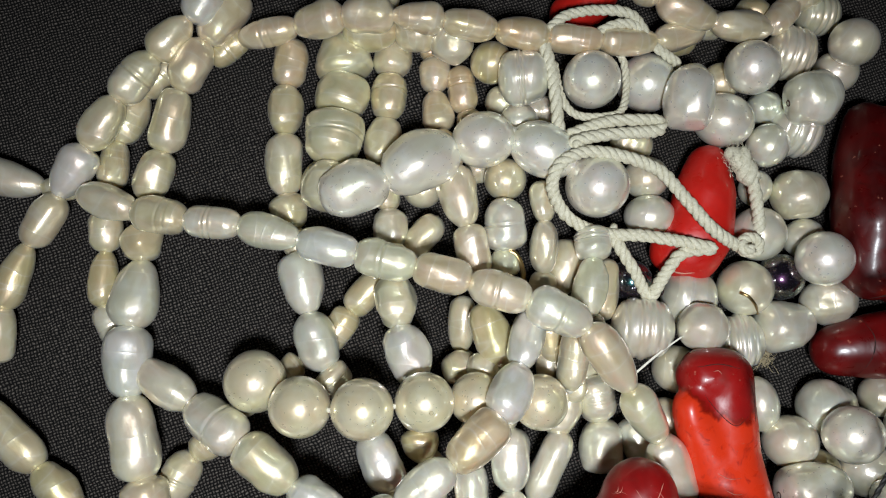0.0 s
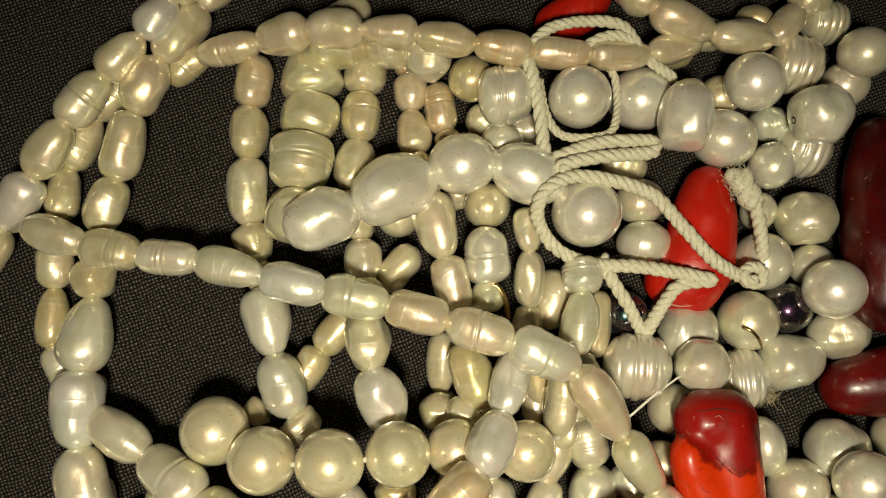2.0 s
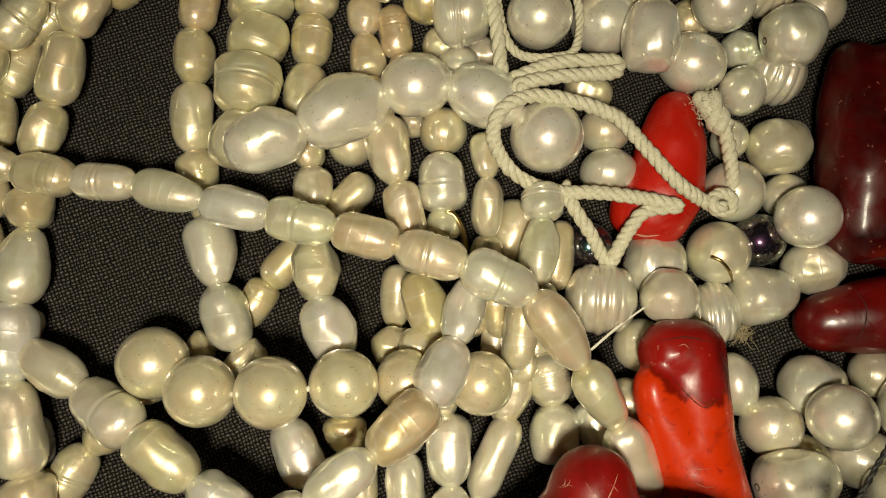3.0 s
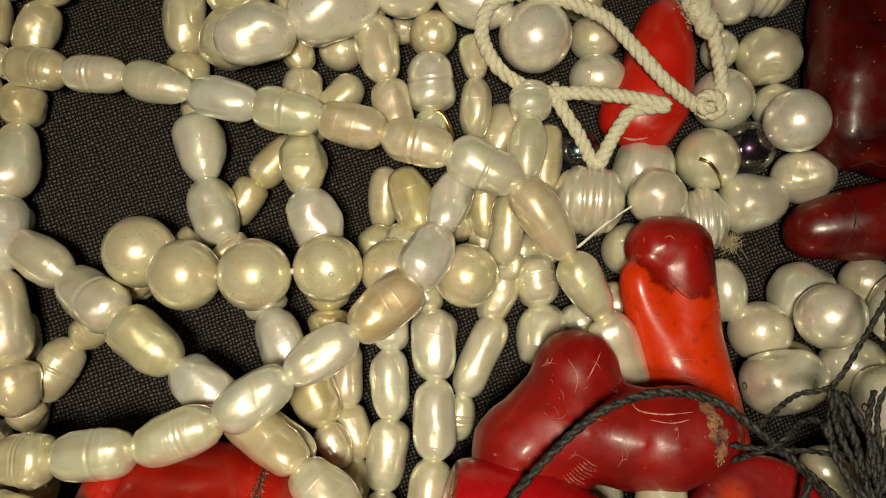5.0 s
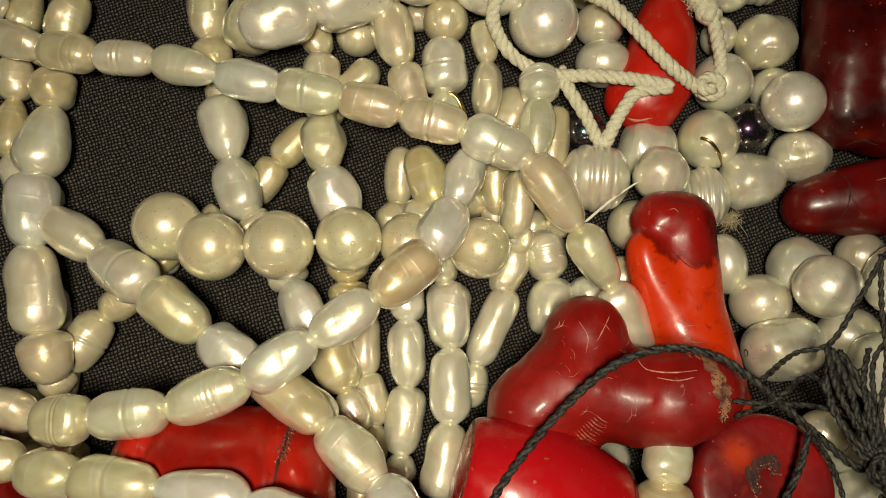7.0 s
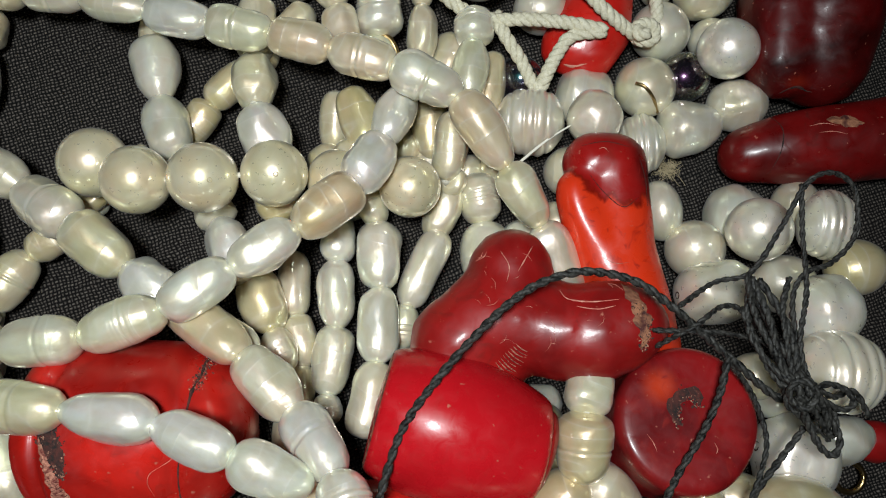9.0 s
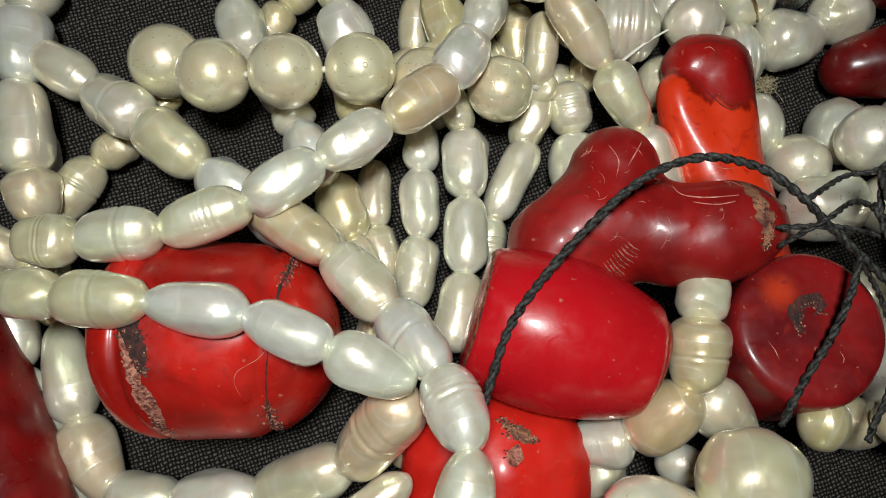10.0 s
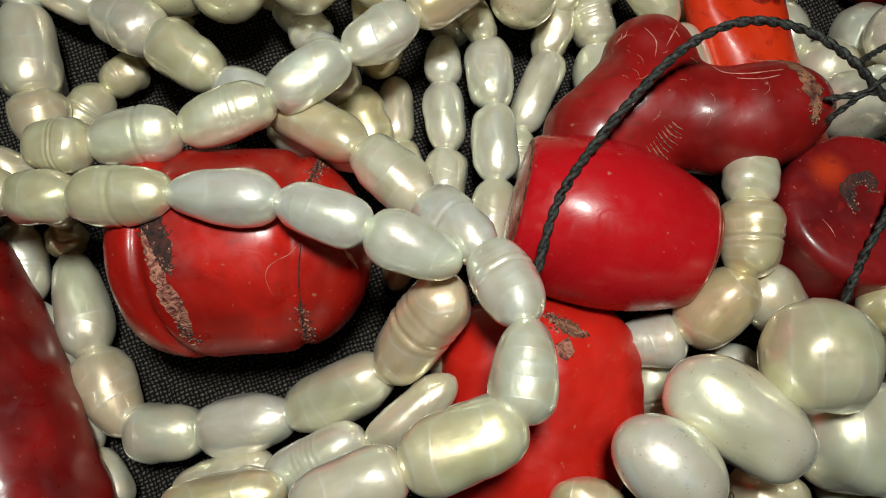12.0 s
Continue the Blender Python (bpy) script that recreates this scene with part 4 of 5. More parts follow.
strand("cream", "cream freshwater pearls strung on knotted thread", [(22.2, 32.6, 7.0, 3.6), (23.1, 27.0, 7.6, 4.2), (23.6, 19.9, 6.2, 4.3), (23.9, 15.3, 5.0, 3.7)])
strand("cream", "cream freshwater pearls strung on knotted thread", [(28.4, 24.7, 3.8, 5.3), (25.7, 17.4, 3.6, 3.8)])
strand("white", "white and cream baroque rice pearls on a thread", [(29.7, 26.6, 8.0, 5.3), (30.2, 22.1, 9.0, 4.8), (29.4, 13.8, 9.0, 4.0), (32.7, 9.6, 8.0, 4.0)])
strand("cream", "cream freshwater pearls strung on knotted thread", [(33.2, 22.4, 5.5, 3.9), (32.5, 14.0, 5.0, 3.7)])
strand("cream", "cream freshwater pearls strung on knotted thread", [(12.7, 15.5, 3.8, 4.0), (12.9, 7.6, 2.8, 4.5), (15.6, 2.5, 2.3, 4.5)])
strand("cream", "cream freshwater pearls strung on knotted thread", [(14.7, 14.5, 8.4, 5.4), (18.6, 6.3, 8.4, 5.0)])
strand("white", "white and cream baroque rice pearls on a thread", [(21.9, 14.3, 10.0, 4.9), (20.0, 6.8, 14.5, 5.4), (17.5, 0.4, 17.5, 5.4), (11.8, -5.5, 19.0, 5.0), (5.4, -10.3, 20.0, 5.2), (-1.0, -15.4, 20.0, 5.1), (-9.2, -18.9, 19.5, 5.4), (-17.4, -20.4, 19.0, 5.4), (-23.3, -21.0, 18.0, 5.3)], "bbpwwwgg", "lrrlrsoo")
strand("cream", "cream freshwater pearls strung on knotted thread", [(26.2, 10.9, 3.4, 3.8), (25.4, 4.4, 3.4, 3.7)])
strand("cream", "cream freshwater pearls strung on knotted thread", [(24.9, 15.1, 4.7, 4.6), (25.9, 7.5, 4.7, 4.2)])
strand("cream", "cream freshwater pearls strung on knotted thread", [(28.1, 12.0, 10.1, 4.3), (27.9, 4.0, 8.6, 4.2), (29.1, 4.3, 6.5, 4.4), (26.8, -2.9, 5.0, 4.3)])
strand("peach", "peach-tinted cream rice pearls on a knotted thread", [(28.3, 11.1, 6.2, 4.5), (28.3, 5.1, 5.7, 3.7)])
strand("white", "white and cream baroque rice pearls on a thread", [(31.5, 5.7, 5.3, 5.6), (33.3, -0.4, 5.2, 6.5), (34.1, -7.3, 4.5, 5.9)])
strand("white", "white and cream baroque rice pearls on a thread", [(37.3, 0.0, 5.0, 5.2), (40.1, -5.3, 5.0, 5.1), (42.5, -9.4, 5.0, 4.4)])
strand("white", "white and cream baroque rice pearls on a thread", [(-30.1, -24.5, 17.0, 5.1), (-23.8, -26.0, 19.0, 5.3), (-17.0, -26.2, 21.5, 5.2), (-8.1, -26.0, 24.0, 4.9), (1.4, -26.4, 25.4, 4.7), (9.2, -28.7, 27.0, 4.9), (16.7, -31.3, 26.0, 3.7)], "gggbbw", "lloDrd")
strand("white", "white and cream baroque rice pearls on a thread", [(-1.3, -14.3, 15.2, 5.4), (7.5, -19.3, 19.1, 5.4), (14.0, -24.8, 21.0, 5.4), (19.0, -29.9, 26.0, 5.1), (22.0, -35.8, 30.0, 5.2), (21.5, -43.4, 31.0, 5.8), (13.0, -47.3, 30.0, 5.4), (5.3, -50.8, 28.0, 5.1)], "cwbwggc", "rlooDrr")
strand("white", "white and cream baroque rice pearls on a thread", [(9.2, -45.5, 17.0, 5.1), (1.0, -50.4, 14.5, 5.2), (-3.0, -53.2, 12.9, 4.7)])
strand("cream", "cream freshwater pearls strung on knotted thread", [(17.1, -40.3, 18.0, 3.9), (10.0, -46.6, 17.0, 3.6), (7.9, -49.7, 16.0, 3.6)])
strand("cream", "cream freshwater pearls strung on knotted thread", [(0.1, -48.8, 9.0, 4.5), (-9.3, -52.4, 8.0, 4.5)])
strand("cream", "cream freshwater pearls strung on knotted thread", [(2.7, -50.5, 18.1, 4.7), (-7.5, -52.8, 17.1, 4.7)])
strand("white", "white and cream baroque rice pearls on a thread", [(16.8, 2.3, 5.1, 4.5), (15.3, -1.0, 5.6, 4.4), (15.1, -7.2, 7.0, 4.6), (16.2, -15.3, 7.5, 4.8), (15.6, -23.3, 8.0, 3.8), (16.1, -26.9, 8.0, 3.3)])
strand("white", "white and cream baroque rice pearls on a thread", [(17.2, 3.2, 7.9, 4.2), (20.1, -2.1, 7.4, 5.6), (20.8, -10.2, 8.5, 5.2), (21.5, -19.1, 10.0, 5.3), (20.6, -27.7, 10.0, 4.6)])
strand("white", "white and cream baroque rice pearls on a thread", [(27.9, -2.4, 6.0, 4.7), (24.2, -11.8, 6.0, 4.1), (24.1, -17.2, 5.6, 3.5)])
strand("cream", "cream freshwater pearls strung on knotted thread", [(5.3, -9.1, 8.0, 5.6), (8.4, -16.4, 8.1, 4.1), (11.3, -20.6, 9.2, 3.7)])
strand("cream", "cream freshwater pearls strung on knotted thread", [(9.7, -6.3, 5.0, 4.4), (10.5, -14.2, 5.5, 4.6), (12.6, -20.3, 5.9, 4.1), (11.2, -30.8, 8.0, 4.0)])
strand("white", "white and cream baroque rice pearls on a thread", [(-2.2, -14.4, 10.8, 4.9), (8.0, -19.2, 15.8, 5.6)])
strand("cream", "cream freshwater pearls strung on knotted thread", [(-31.1, 2.5, 6.4, 5.4), (-23.0, -1.7, 8.5, 6.0), (-15.5, -5.8, 11.5, 6.0), (-8.2, -10.7, 12.4, 5.6), (-1.7, -14.2, 13.0, 4.5)], "wwgb")
strand("cream", "cream freshwater pearls strung on knotted thread", [(-14.0, -0.4, 5.0, 2.9), (-17.7, -2.8, 4.5, 2.9), (-19.3, -5.9, 4.0, 4.7), (-23.3, -9.1, 3.6, 5.2), (-26.7, -16.1, 4.2, 4.6), (-28.4, -19.6, 5.1, 4.2)])
strand("cream", "cream freshwater pearls strung on knotted thread", [(1.0, 18.1, 4.0, 4.5), (-3.3, 12.4, 4.0, 4.3), (-6.0, 7.0, 3.8, 3.8), (-9.6, 4.8, 4.4, 3.8), (-11.8, 2.9, 5.0, 3.3)])
strand("white", "white and cream baroque rice pearls on a thread", [(-32.1, -19.3, 4.0, 5.0), (-30.4, -25.4, 4.2, 5.6), (-28.2, -34.3, 4.2, 4.6), (-23.0, -41.5, 3.9, 4.6), (-19.2, -49.2, 3.9, 4.5), (-15.6, -54.7, 4.0, 4.1)])
strand("cream", "cream freshwater pearls strung on knotted thread", [(-33.1, -19.7, 11.0, 4.6), (-26.8, -22.3, 9.0, 4.1), (-23.6, -25.4, 6.0, 3.6)])
strand("cream", "cream freshwater pearls strung on knotted thread", [(44.7, -17.6, 19.0, 5.1), (43.9, -22.6, 21.0, 6.0), (44.0, -29.6, 20.0, 6.2), (39.4, -35.2, 16.0, 5.2), (33.3, -36.0, 13.0, 4.5)], "wcpw", "rorr")
strand("cream", "cream freshwater pearls strung on knotted thread", [(45.1, -29.4, 18.0, 5.9), (52.2, -34.5, 14.0, 5.0)])
strand("white", "white and cream baroque rice pearls on a thread", [(36.8, -37.1, 11.0, 5.2), (39.1, -43.8, 10.0, 4.6)])
strand("bigwhite", "large silvery white pearls strung close together", [(35.5, -39.1, 24.0, 8.2), (46.4, -45.6, 24.0, 5.6)])
strand("bigwhite", "large silvery white pearls strung close together", [(30.3, -44.0, 26.0, 7.3), (38.2, -48.9, 26.0, 6.7)])
round_strand("round", "row of large round golden-cream pearls", [(-14.7, 2.0, 9.5, 8.4), (-8.0, -0.5, 13.5, 8.0), (0.1, 0.0, 15.5, 8.0), (7.9, 1.4, 14.8, 7.7), (14.8, 2.0, 12.0, 7.1), (23.5, 2.1, 11.0, 7.5)])

# ---- single pearls ----
loose("round", "cream", "smooth round cream pearl lying in the heap", [(14.1, 49.8, 6.0, 6.2, 6.2), (49.4, 51.2, 2.7, 5.7, 5.9), (65.7, -5.0, 3.0, 7.3, 5.3), (17.3, 32.8, 6.0, 6.1, 6.1), (5.6, 30.8, 3.3, 5.8, 5.5), (-8.8, 30.5, 3.2, 6.5, 7.3), (42.8, 0.5, 4.0, 6.0, 6.0), (81.8, -2.2, 6.0, 8.0, 7.3), (70.0, -31.2, 14.8, 10.7, 6.0), (65.3, -31.6, 9.0, 8.7, 6.0), (57.2, -31.5, 19.0, 4.8, 5.8), (29.4, -49.2, 12.0, 5.5, 4.4), (48.8, -10.8, 6.0, 3.9, 3.9)])
loose("groove", "white", "grooved white pearl lying in the heap", [(18.5, 47.0, 9.0, 7.1, 7.6)])
loose("round", "bigwhite", "smooth round large silvery white pearl lying in the heap", [(28.2, 47.5, 9.4, 8.2, 8.2), (29.9, 32.4, 9.3, 9.0, 9.0), (37.4, 49.2, 5.1, 8.8, 8.6), (49.0, 44.5, 5.5, 8.9, 8.0), (51.9, 51.9, 8.2, 8.0, 7.8), (63.4, 24.9, 8.2, 8.0, 7.8), (66.9, 0.7, 10.4, 8.1, 7.9)])
loose("lump", "bigwhite", "uneven baroque large silvery white pearl lying in the heap", [(42.1, 45.8, 10.0, 7.2, 9.7), (62.1, -7.3, 9.1, 10.1, 7.8), (75.2, -8.8, 10.0, 8.9, 9.1), (72.4, -26.5, 8.7, 9.9, 10.2)])
loose("ridge", "white", "ridged baroque white pearl lying in the heap", [(59.0, 55.8, 5.0, 7.5, 8.1), (63.8, 62.8, 3.6, 6.7, 6.2), (60.9, 44.5, 3.8, 7.7, 8.2), (38.2, 13.1, 6.5, 9.0, 8.8), (53.5, 12.3, 3.8, 6.8, 8.4)])
loose("round", "white", "smooth round white pearl lying in the heap", [(67.0, 57.2, 8.0, 7.0, 6.9), (67.1, 54.3, 3.1, 6.7, 6.4), (55.8, 41.3, 5.5, 6.1, 6.5), (55.3, 35.3, 3.0, 4.8, 5.5), (55.6, 28.3, 4.0, 8.0, 8.0), (63.1, 28.3, 2.9, 6.2, 6.1), (53.8, 20.1, 4.2, 8.1, 8.1), (44.4, 7.6, 3.8, 7.2, 6.9), (56.6, 3.5, 3.8, 5.6, 8.1), (61.0, -1.4, 4.8, 7.8, 7.6), (38.5, 35.3, 3.6, 6.8, 6.3), (39.0, 29.4, 4.6, 7.5, 6.4), (18.9, 41.6, 4.8, 5.9, 5.6), (74.8, 6.0, 4.0, 6.4, 6.3), (73.4, -4.9, 3.8, 8.5, 7.7), (67.4, -17.2, 8.9, 6.2, 5.7), (71.1, -19.4, 6.1, 5.6, 5.9), (45.8, -37.5, 12.0, 5.7, 4.5)])
loose("lump", "white", "uneven baroque white pearl lying in the heap", [(60.6, 47.8, 9.0, 7.9, 7.8), (56.6, 47.9, 2.5, 5.2, 5.1), (61.6, 34.8, 4.0, 8.1, 7.5), (66.8, 19.1, 3.4, 8.2, 6.2), (45.7, 18.0, 3.7, 8.1, 7.6), (46.2, 13.7, 8.5, 7.0, 6.7), (66.8, 3.7, 3.9, 8.2, 8.2), (22.1, 44.3, 2.8, 5.1, 4.7), (-17.1, -1.9, 2.4, 4.4, 3.2), (41.9, -22.6, 4.2, 5.9, 4.7), (44.8, -6.8, 8.6, 4.2, 3.5), (46.9, -3.3, 5.0, 4.3, 5.1), (79.4, -24.3, 6.0, 9.1, 6.3)])
loose("drop", "white", "drop-shaped white pearl lying in the heap", [(60.2, 15.2, 3.8, 8.6, 7.3)])
loose("lump", "cream", "uneven baroque cream pearl lying in the heap", [(36.1, 40.4, 3.0, 6.5, 4.7), (16.6, 45.1, 2.6, 5.5, 4.7), (13.4, 34.3, 3.0, 3.8, 3.8), (34.4, 7.5, 4.9, 4.5, 4.5), (7.4, 53.2, 4.8, 6.9, 4.6), (46.5, 59.6, 4.0, 5.5, 4.7), (53.9, 61.9, 3.6, 5.9, 4.9), (42.1, 56.9, 3.2, 6.6, 4.6), (42.4, -26.7, 7.8, 5.8, 8.8), (15.9, 5.9, 8.0, 4.9, 4.2), (22.4, 9.4, 3.0, 4.5, 4.5), (12.9, 5.6, 5.5, 5.5, 4.8), (30.8, 6.6, 3.1, 5.2, 4.5), (47.4, -49.6, 15.0, 7.4, 5.8), (29.4, -50.6, 19.0, 6.9, 4.4), (16.8, -38.4, 12.0, 3.3, 3.9)])
loose("ridge", "bigwhite", "ridged baroque large silvery white pearl lying in the heap", [(76.1, 2.3, 9.4, 7.0, 9.0), (74.5, -16.0, 14.7, 10.3, 9.7)])
loose("lump", "green", "uneven baroque large greenish white pearl lying in the heap", [(47.7, -37.1, 25.0, 9.7, 9.3), (54.5, -43.5, 17.5, 11.5, 11.0), (59.7, -48.5, 11.5, 10.6, 9.5)])
loose("round", "black", "smooth round black pearl lying in the heap", [(59.2, 22.2, 3.8, 6.9, 6.8), (37.0, 19.9, 3.6, 6.4, 6.1)])

# ---- cords and small things ----
white_cord = cord("white_cord", "twisted cream-white cotton cord in loose loops", CORD, [(46.6, 24.7, 10.4), (41.7, 25.4, 10.2), (36.9, 25.9, 9.0), (31.2, 25.9, 8.0), (26.1, 27.5, 9.5), (23.2, 31.0, 11.5), (23.9, 34.3, 12.8), (27.5, 36.3, 12.5), (32.8, 36.3, 11.5), (38.2, 35.0, 10.5), (41.8, 31.3, 11.2), (45.8, 27.5, 11.0), (50.4, 25.7, 8.6), (53.0, 25.9, 7.2)], 0.86, 3.6)
cord("", "", CORD, [(46.2, 24.7, 10.3), (42.3, 23.8, 9.6), (40.3, 20.6, 8.2), (38.9, 17.7, 6.5), (36.4, 20.9, 7.5), (33.4, 24.9, 8.0), (32.9, 27.0, 7.0)], 0.86, 3.6, white_cord)
cord("", "", CORD, [(52.1, 35.3, 8.4), (50.9, 37.4, 8.6), (50.0, 39.0, 8.6)], 1.5, 6.0, white_cord)
cord("", "", CORD, [(53.2, 25.7, 6.0), (54.2, 28.1, 7.0), (53.3, 32.4, 8.0), (52.0, 36.0, 8.5), (50.0, 38.9, 8.5)], 0.85, 3.4, white_cord)
cord("", "", CORD, [(27.7, 36.4, 11.5), (25.8, 37.6, 12.0), (30.5, 39.2, 11.5), (37.1, 40.4, 11.0), (38.1, 41.5, 10.5), (37.2, 42.1, 10.5), (30.5, 41.1, 11.0), (25.3, 38.9, 10.5)], 0.86, 3.6, white_cord)
cord("", "", CORD, [(20.7, 52.2, 10.5), (22.1, 48.2, 10.5), (23.1, 43.8, 10.5), (24.1, 39.2, 10.0), (26.3, 36.9, 9.5)], 0.85, 4.5, white_cord)
cord("", "", CORD, [(22.8, 49.5, 9.0), (23.9, 44.9, 9.5), (26.0, 42.1, 10.0), (30.0, 42.1, 10.0), (32.8, 43.5, 9.0), (33.6, 46.9, 8.0), (33.1, 50.7, 8.0), (32.1, 52.0, 8.5)], 0.55, 3.0, white_cord)
cord("", "", CORD, [(21.2, 53.5, 10.5), (23.7, 56.0, 10.5), (28.4, 57.3, 10.5), (32.9, 57.1, 10.5), (35.5, 54.7, 10.0)], 0.75, 3.4, white_cord)
cord("", "", CORD, [(28.7, 54.3, 10.0), (31.1, 55.5, 10.5), (33.7, 55.5, 10.5), (36.1, 54.0, 9.0), (40.1, 51.8, 8.5), (41.0, 51.7, 7.0)], 0.70, 3.4, white_cord)

black_cord = cord("black_cord", "twisted black cord knotted over coral and pearls", BLACK_CORD, [(23.1, -33.3, 25.0), (23.5, -30.5, 25.6), (25.1, -24.7, 26.3), (29.5, -17.9, 26.5), (34.5, -12.1, 27.5), (38.1, -9.7, 28.4), (41.9, -8.7, 28.4), (46.5, -9.3, 28.0), (50.3, -11.4, 27.5), (53.6, -13.4, 26.0), (57.4, -15.9, 25.0), (62.5, -19.3, 24.0), (66.0, -19.6, 24.0)], 0.43, 2.8, None, 2, 0.42)
cord("", "", BLACK_CORD, [(50.3, -15.2, 23.0), (53.1, -12.9, 26.6), (56.4, -10.7, 25.0), (59.2, -11.0, 24.0), (62.2, -14.2, 24.0), (64.8, -16.9, 24.0)], 0.29, 2.1, black_cord, 2, 0.42)
cord("", "", BLACK_CORD, [(51.1, -11.3, 27.0), (55.5, -8.3, 25.0), (59.3, -6.9, 25.0), (62.5, -1.8, 25.0), (64.6, 2.7, 26.0), (67.3, 4.1, 26.0), (70.3, 2.8, 25.0), (70.9, -1.8, 24.0), (68.4, -5.0, 24.0), (65.0, -6.6, 25.0), (63.7, -9.6, 25.0), (65.1, -16.3, 24.0)], 0.29, 2.1, black_cord, 2, 0.42)
cord("", "", BLACK_CORD, [(64.0, 2.6, 26.0), (64.7, -2.5, 25.0), (64.9, -8.4, 25.5), (64.3, -14.1, 25.5), (66.3, -19.0, 24.5), (69.2, -23.5, 22.0)], 0.29, 2.1, black_cord, 2, 0.42)
cord("", "", BLACK_CORD, [(59.0, -7.0, 25.0), (59.9, -9.9, 25.5), (62.0, -14.3, 26.0), (64.6, -16.9, 25.5), (68.3, -18.9, 24.0), (71.3, -18.2, 23.0), (73.6, -20.6, 22.0)], 0.32, 2.3, black_cord, 2, 0.42)
cord("", "", BLACK_CORD, [(56.9, -15.7, 25.5), (56.6, -19.7, 24.2), (55.2, -23.8, 23.4), (53.1, -28.2, 22.5), (52.0, -32.1, 21.0)], 0.39, 2.6, black_cord, 2, 0.42)
cord("", "", BLACK_CORD, [(57.1, -16.0, 25.0), (61.1, -19.5, 22.0), (63.1, -24.0, 21.0), (62.3, -28.1, 21.0), (60.8, -31.6, 21.0)], 0.29, 2.1, black_cord, 2, 0.42)
cord("", "", BLACK_CORD, [(66.1, -22.2, 23.0), (64.1, -26.5, 21.0), (62.2, -30.0, 20.0), (61.0, -32.9, 20.0)], 0.36, 2.5, black_cord, 2, 0.42)
cord("", "", BLACK_CORD, [(49.6, -13.6, 24.0), (53.5, -13.5, 26.0), (57.9, -13.5, 25.0), (61.6, -14.3, 24.5), (64.6, -17.5, 24.5)], 0.29, 2.1, black_cord, 2, 0.42)
cord("", "", BLACK_CORD, [(59.9, -7.6, 25.5), (62.6, -12.0, 26.0), (63.5, -16.4, 26.5), (62.6, -18.7, 26.0), (64.9, -21.3, 25.0), (68.3, -22.8, 24.0), (68.3, -20.6, 24.5), (64.9, -18.0, 26.0)], 0.39, 2.6, black_cord, 2, 0.42)
cord("", "", BLACK_CORD, [(58.9, -7.2, 25.0), (58.8, -11.2, 27.0), (60.4, -14.4, 27.2), (62.6, -17.3, 26.5), (63.8, -18.6, 27.0), (65.0, -18.3, 27.0), (66.6, -17.7, 26.6), (68.8, -18.2, 26.0), (69.8, -19.5, 25.5), (68.4, -20.1, 25.6), (66.0, -19.2, 26.4), (63.6, -17.9, 27.6)], 0.34, 2.2, black_cord, 2, 0.42)
cord("", "", BLACK_CORD, [(59.2, -7.5, 25.4), (60.7, -12.2, 26.6), (61.5, -16.0, 27.0), (62.9, -18.2, 27.6), (64.0, -20.2, 26.6), (65.2, -22.0, 25.6), (66.8, -24.1, 25.0), (68.3, -24.7, 24.6), (68.7, -23.1, 25.0), (67.5, -21.2, 25.4), (65.3, -19.8, 26.6), (63.0, -19.2, 27.4)], 0.39, 2.4, black_cord, 2, 0.42)
cord("", "", BLACK_CORD, [(59.1, -7.6, 25.0), (58.8, -12.3, 25.6), (59.6, -15.0, 26.6), (61.9, -17.6, 27.4), (63.9, -17.8, 28.0), (64.8, -19.0, 27.8), (63.9, -20.3, 27.4), (62.5, -19.7, 27.4), (62.0, -18.3, 28.0), (63.1, -17.6, 28.4), (64.5, -18.5, 28.2), (66.3, -20.6, 26.6), (67.2, -22.6, 25.6), (66.4, -21.8, 26.0), (64.1, -19.6, 27.6)], 0.34, 2.2, black_cord, 2, 0.42)
cord("", "", BLACK_CORD, [(63.1, -7.2, 25.4), (62.2, -10.3, 26.0), (62.4, -13.7, 26.4), (62.9, -17.0, 26.8), (63.5, -19.1, 27.2), (63.2, -20.6, 26.6), (62.2, -19.6, 26.8), (62.9, -17.5, 27.6)], 0.32, 2.2, black_cord, 2, 0.42)
cord("", "", BLACK_CORD, [(58.3, -10.7, 25.0), (59.2, -13.4, 26.0), (60.7, -16.6, 26.2), (62.3, -18.3, 26.6), (63.2, -17.0, 27.6), (64.1, -19.1, 28.0)], 0.34, 2.2, black_cord, 2, 0.42)
cord("", "", CORD, [(51.3, 26.0, 6.5), (52.0, 24.9, 8.0), (53.4, 25.1, 8.5), (53.3, 26.5, 9.0), (52.0, 27.0, 9.0), (50.9, 26.2, 9.0), (51.3, 25.0, 9.5), (52.4, 25.4, 9.5)], 0.75, 3.0, white_cord)
part("whipping", blob([[(51.8, 35.4, 8.4, 0.6), (51.0, 36.9, 8.5, 0.95), (50.2, 38.2, 8.5, 1.05), (49.2, 38.9, 8.4, 0.7)]], 0.25), CORD, white_cord, "fuzzy wrapped cord end")
fibres("frayed_end", "frayed cotton cord end", (50.2, 38.0, 8.7), (0.8, 0.9, 0.6), 1200, 0.30, 0.035, CORD, 4, white_cord)
fibres("lint_tuft", "small tuft of beige lint on cloth", (58.5, 10.2, 0.5), (0.7, 0.5, 0.25), 170, 0.9, 0.03, FLUFF, 8)
nylon = tagged(new("nylon_thread"), "thin clear nylon threads stretched between pearls", "thread")
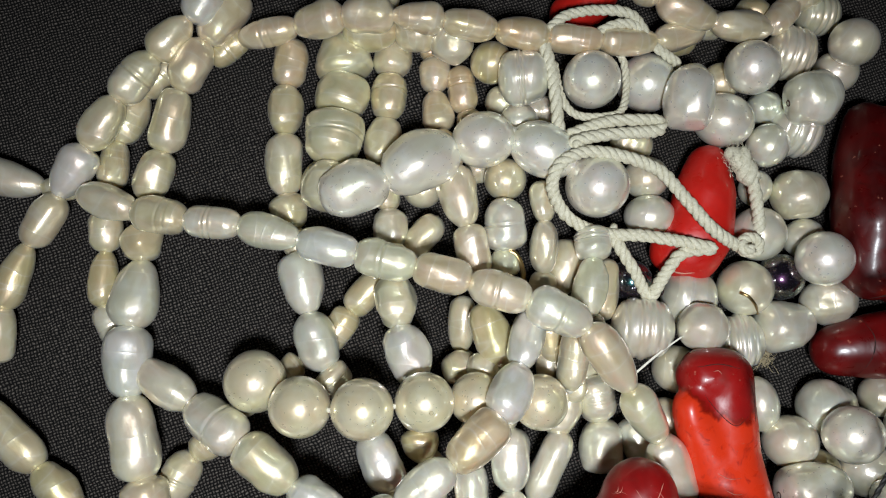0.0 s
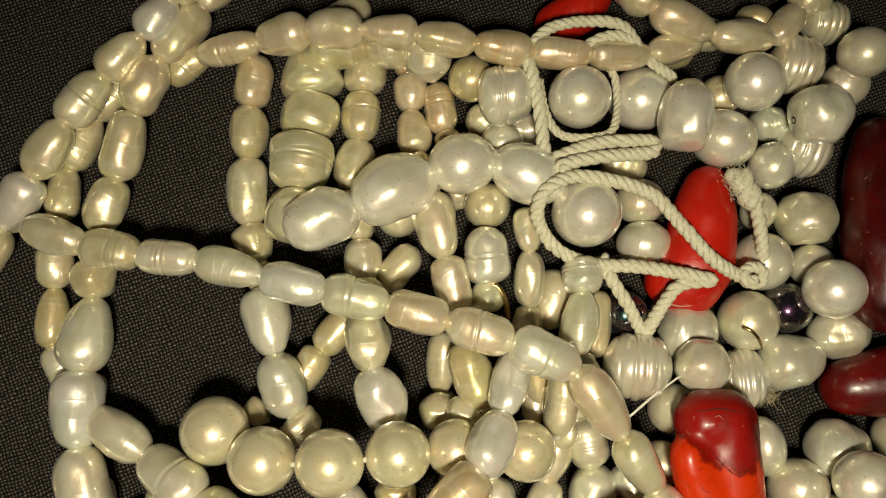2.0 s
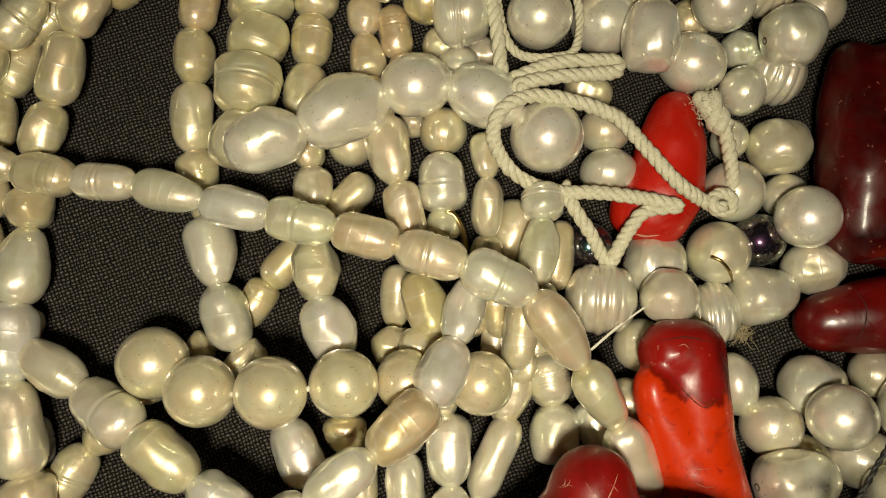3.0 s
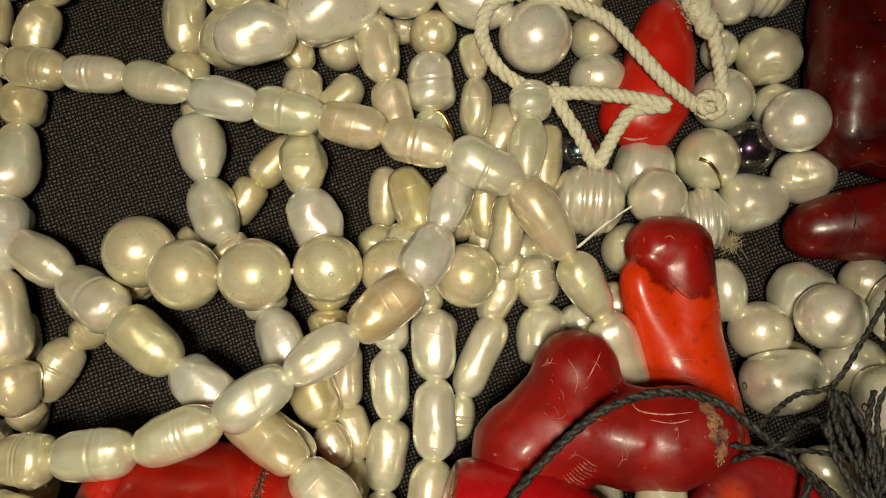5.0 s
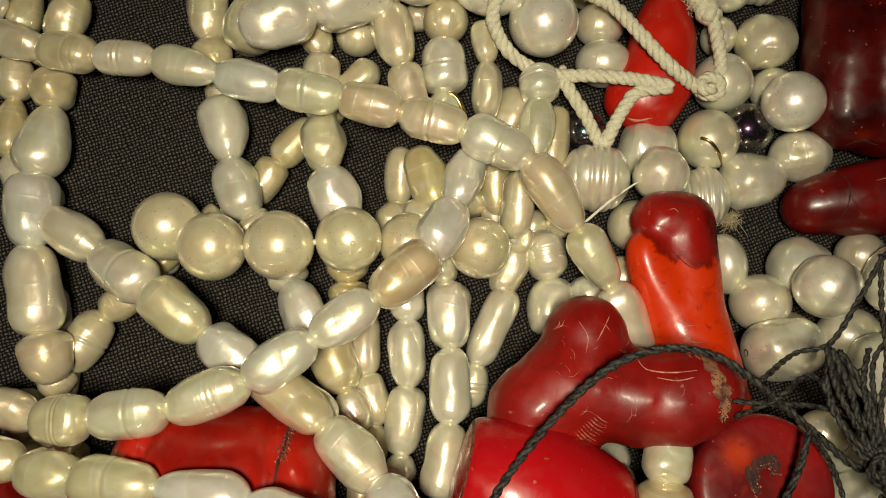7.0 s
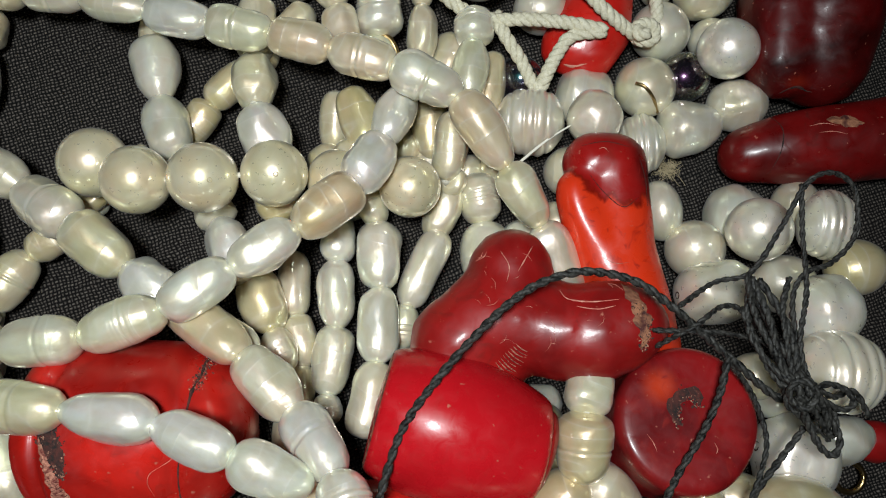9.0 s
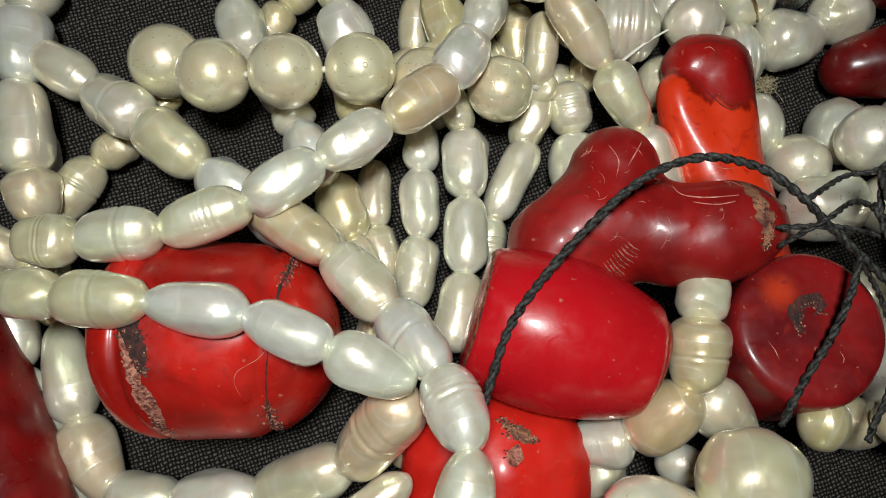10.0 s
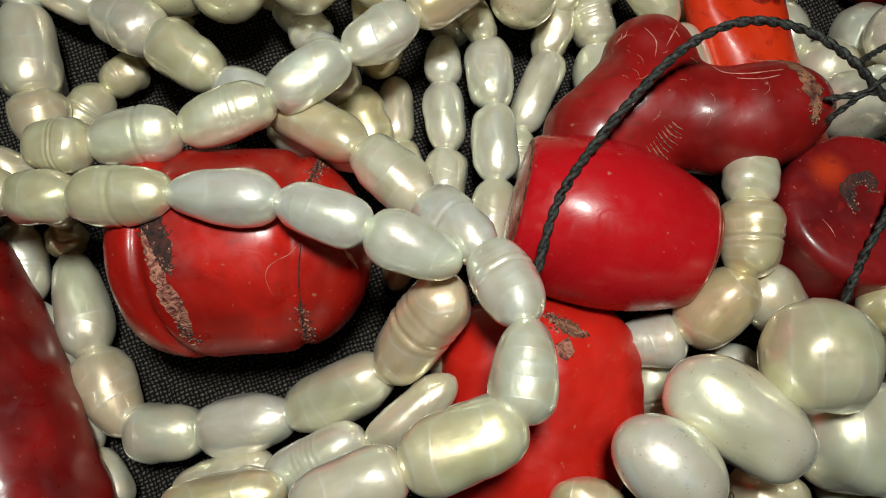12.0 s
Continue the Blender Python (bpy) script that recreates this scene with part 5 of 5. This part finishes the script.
for k in range(3):
    bm = bmesh.new()
    tube(bm, smooth_path([Vector(p) * MM + Vector((0.3 * k, 0.15 * k, 0)) * MM for p in [(36.2, 6.4, 9.0), (39.6, 9.7, 9.3), (43.3, 12.6, 9.0)]], 1 * MM), [0.06 * MM] * 40, 5)
    part("filament", bm, NYLON, nylon)
hook = tagged(new("wire_hook"), "small bent brass wire through a pearl", "wire")
bm = bmesh.new()
path = smooth_path([Vector(p) * MM for p in [(51.4, 19.1, 8.0), (52.5, 18.6, 8.4), (53.9, 17.5, 7.6), (55.4, 16.5, 5.0)]], 0.4 * MM)
tube(bm, path, [0.22 * MM] * len(path), 8)
part("wire", bm, WIRE, hook)
ring = tagged(new("jump_ring"), "small brass ring half hidden among pearls", "ring")
bm = bmesh.new()
path = smooth_path([Vector(p) * MM for p in [(17.1, 18.9, 5.0), (17.3, 21.5, 7.0), (18.9, 22.3, 7.5), (20.3, 20.6, 7.0), (21.2, 18.1, 5.0)]], 0.4 * MM)
tube(bm, path, [0.4 * MM] * len(path), 8)
part("loop", bm, WIRE, ring)
# drill marks on two of the round pearls
for row in [ob for ob in scene.objects if ob.get("label", "").startswith("row of large round")]:
    for at in ((8.73, 0.50, 18.48, 0.21, -0.23, 0.95), (1.82, -0.91, 18.98, 0.42, -0.24, 0.87)):
        bm = bmesh.new()
        turn = Vector(at[3:]).to_track_quat("Z", "Y").to_matrix().to_4x4()
        spot = Matrix.Translation(Vector(at[:3]) * MM) @ turn
        path = [spot @ (Vector((0.24 * math.cos(k * math.tau / 16), 0.24 * math.sin(k * math.tau / 16), 0.0)) * MM) for k in range(16)]
        tube(bm, path + path[:2], [0.05 * MM] * 18, 6)
        part("drill_mark", bm, FLUFF, row, "small drilled hole rim")
clasp = tagged(new("clasp_ring"), "small metal clasp ring beside the heap", "ring")
bm = bmesh.new()
mid = Vector((83.3, -29.1, 2.0))
loop_path = [(mid + Vector((1.9 * math.cos(k * math.tau / 20), 1.9 * math.sin(k * math.tau / 20), 0.25 * math.sin(k * math.tau / 20)))) * MM for k in range(20)]
tube(bm, loop_path + loop_path[:2], [0.4 * MM] * 22, 8)
part("loop", bm, WIRE, clasp)
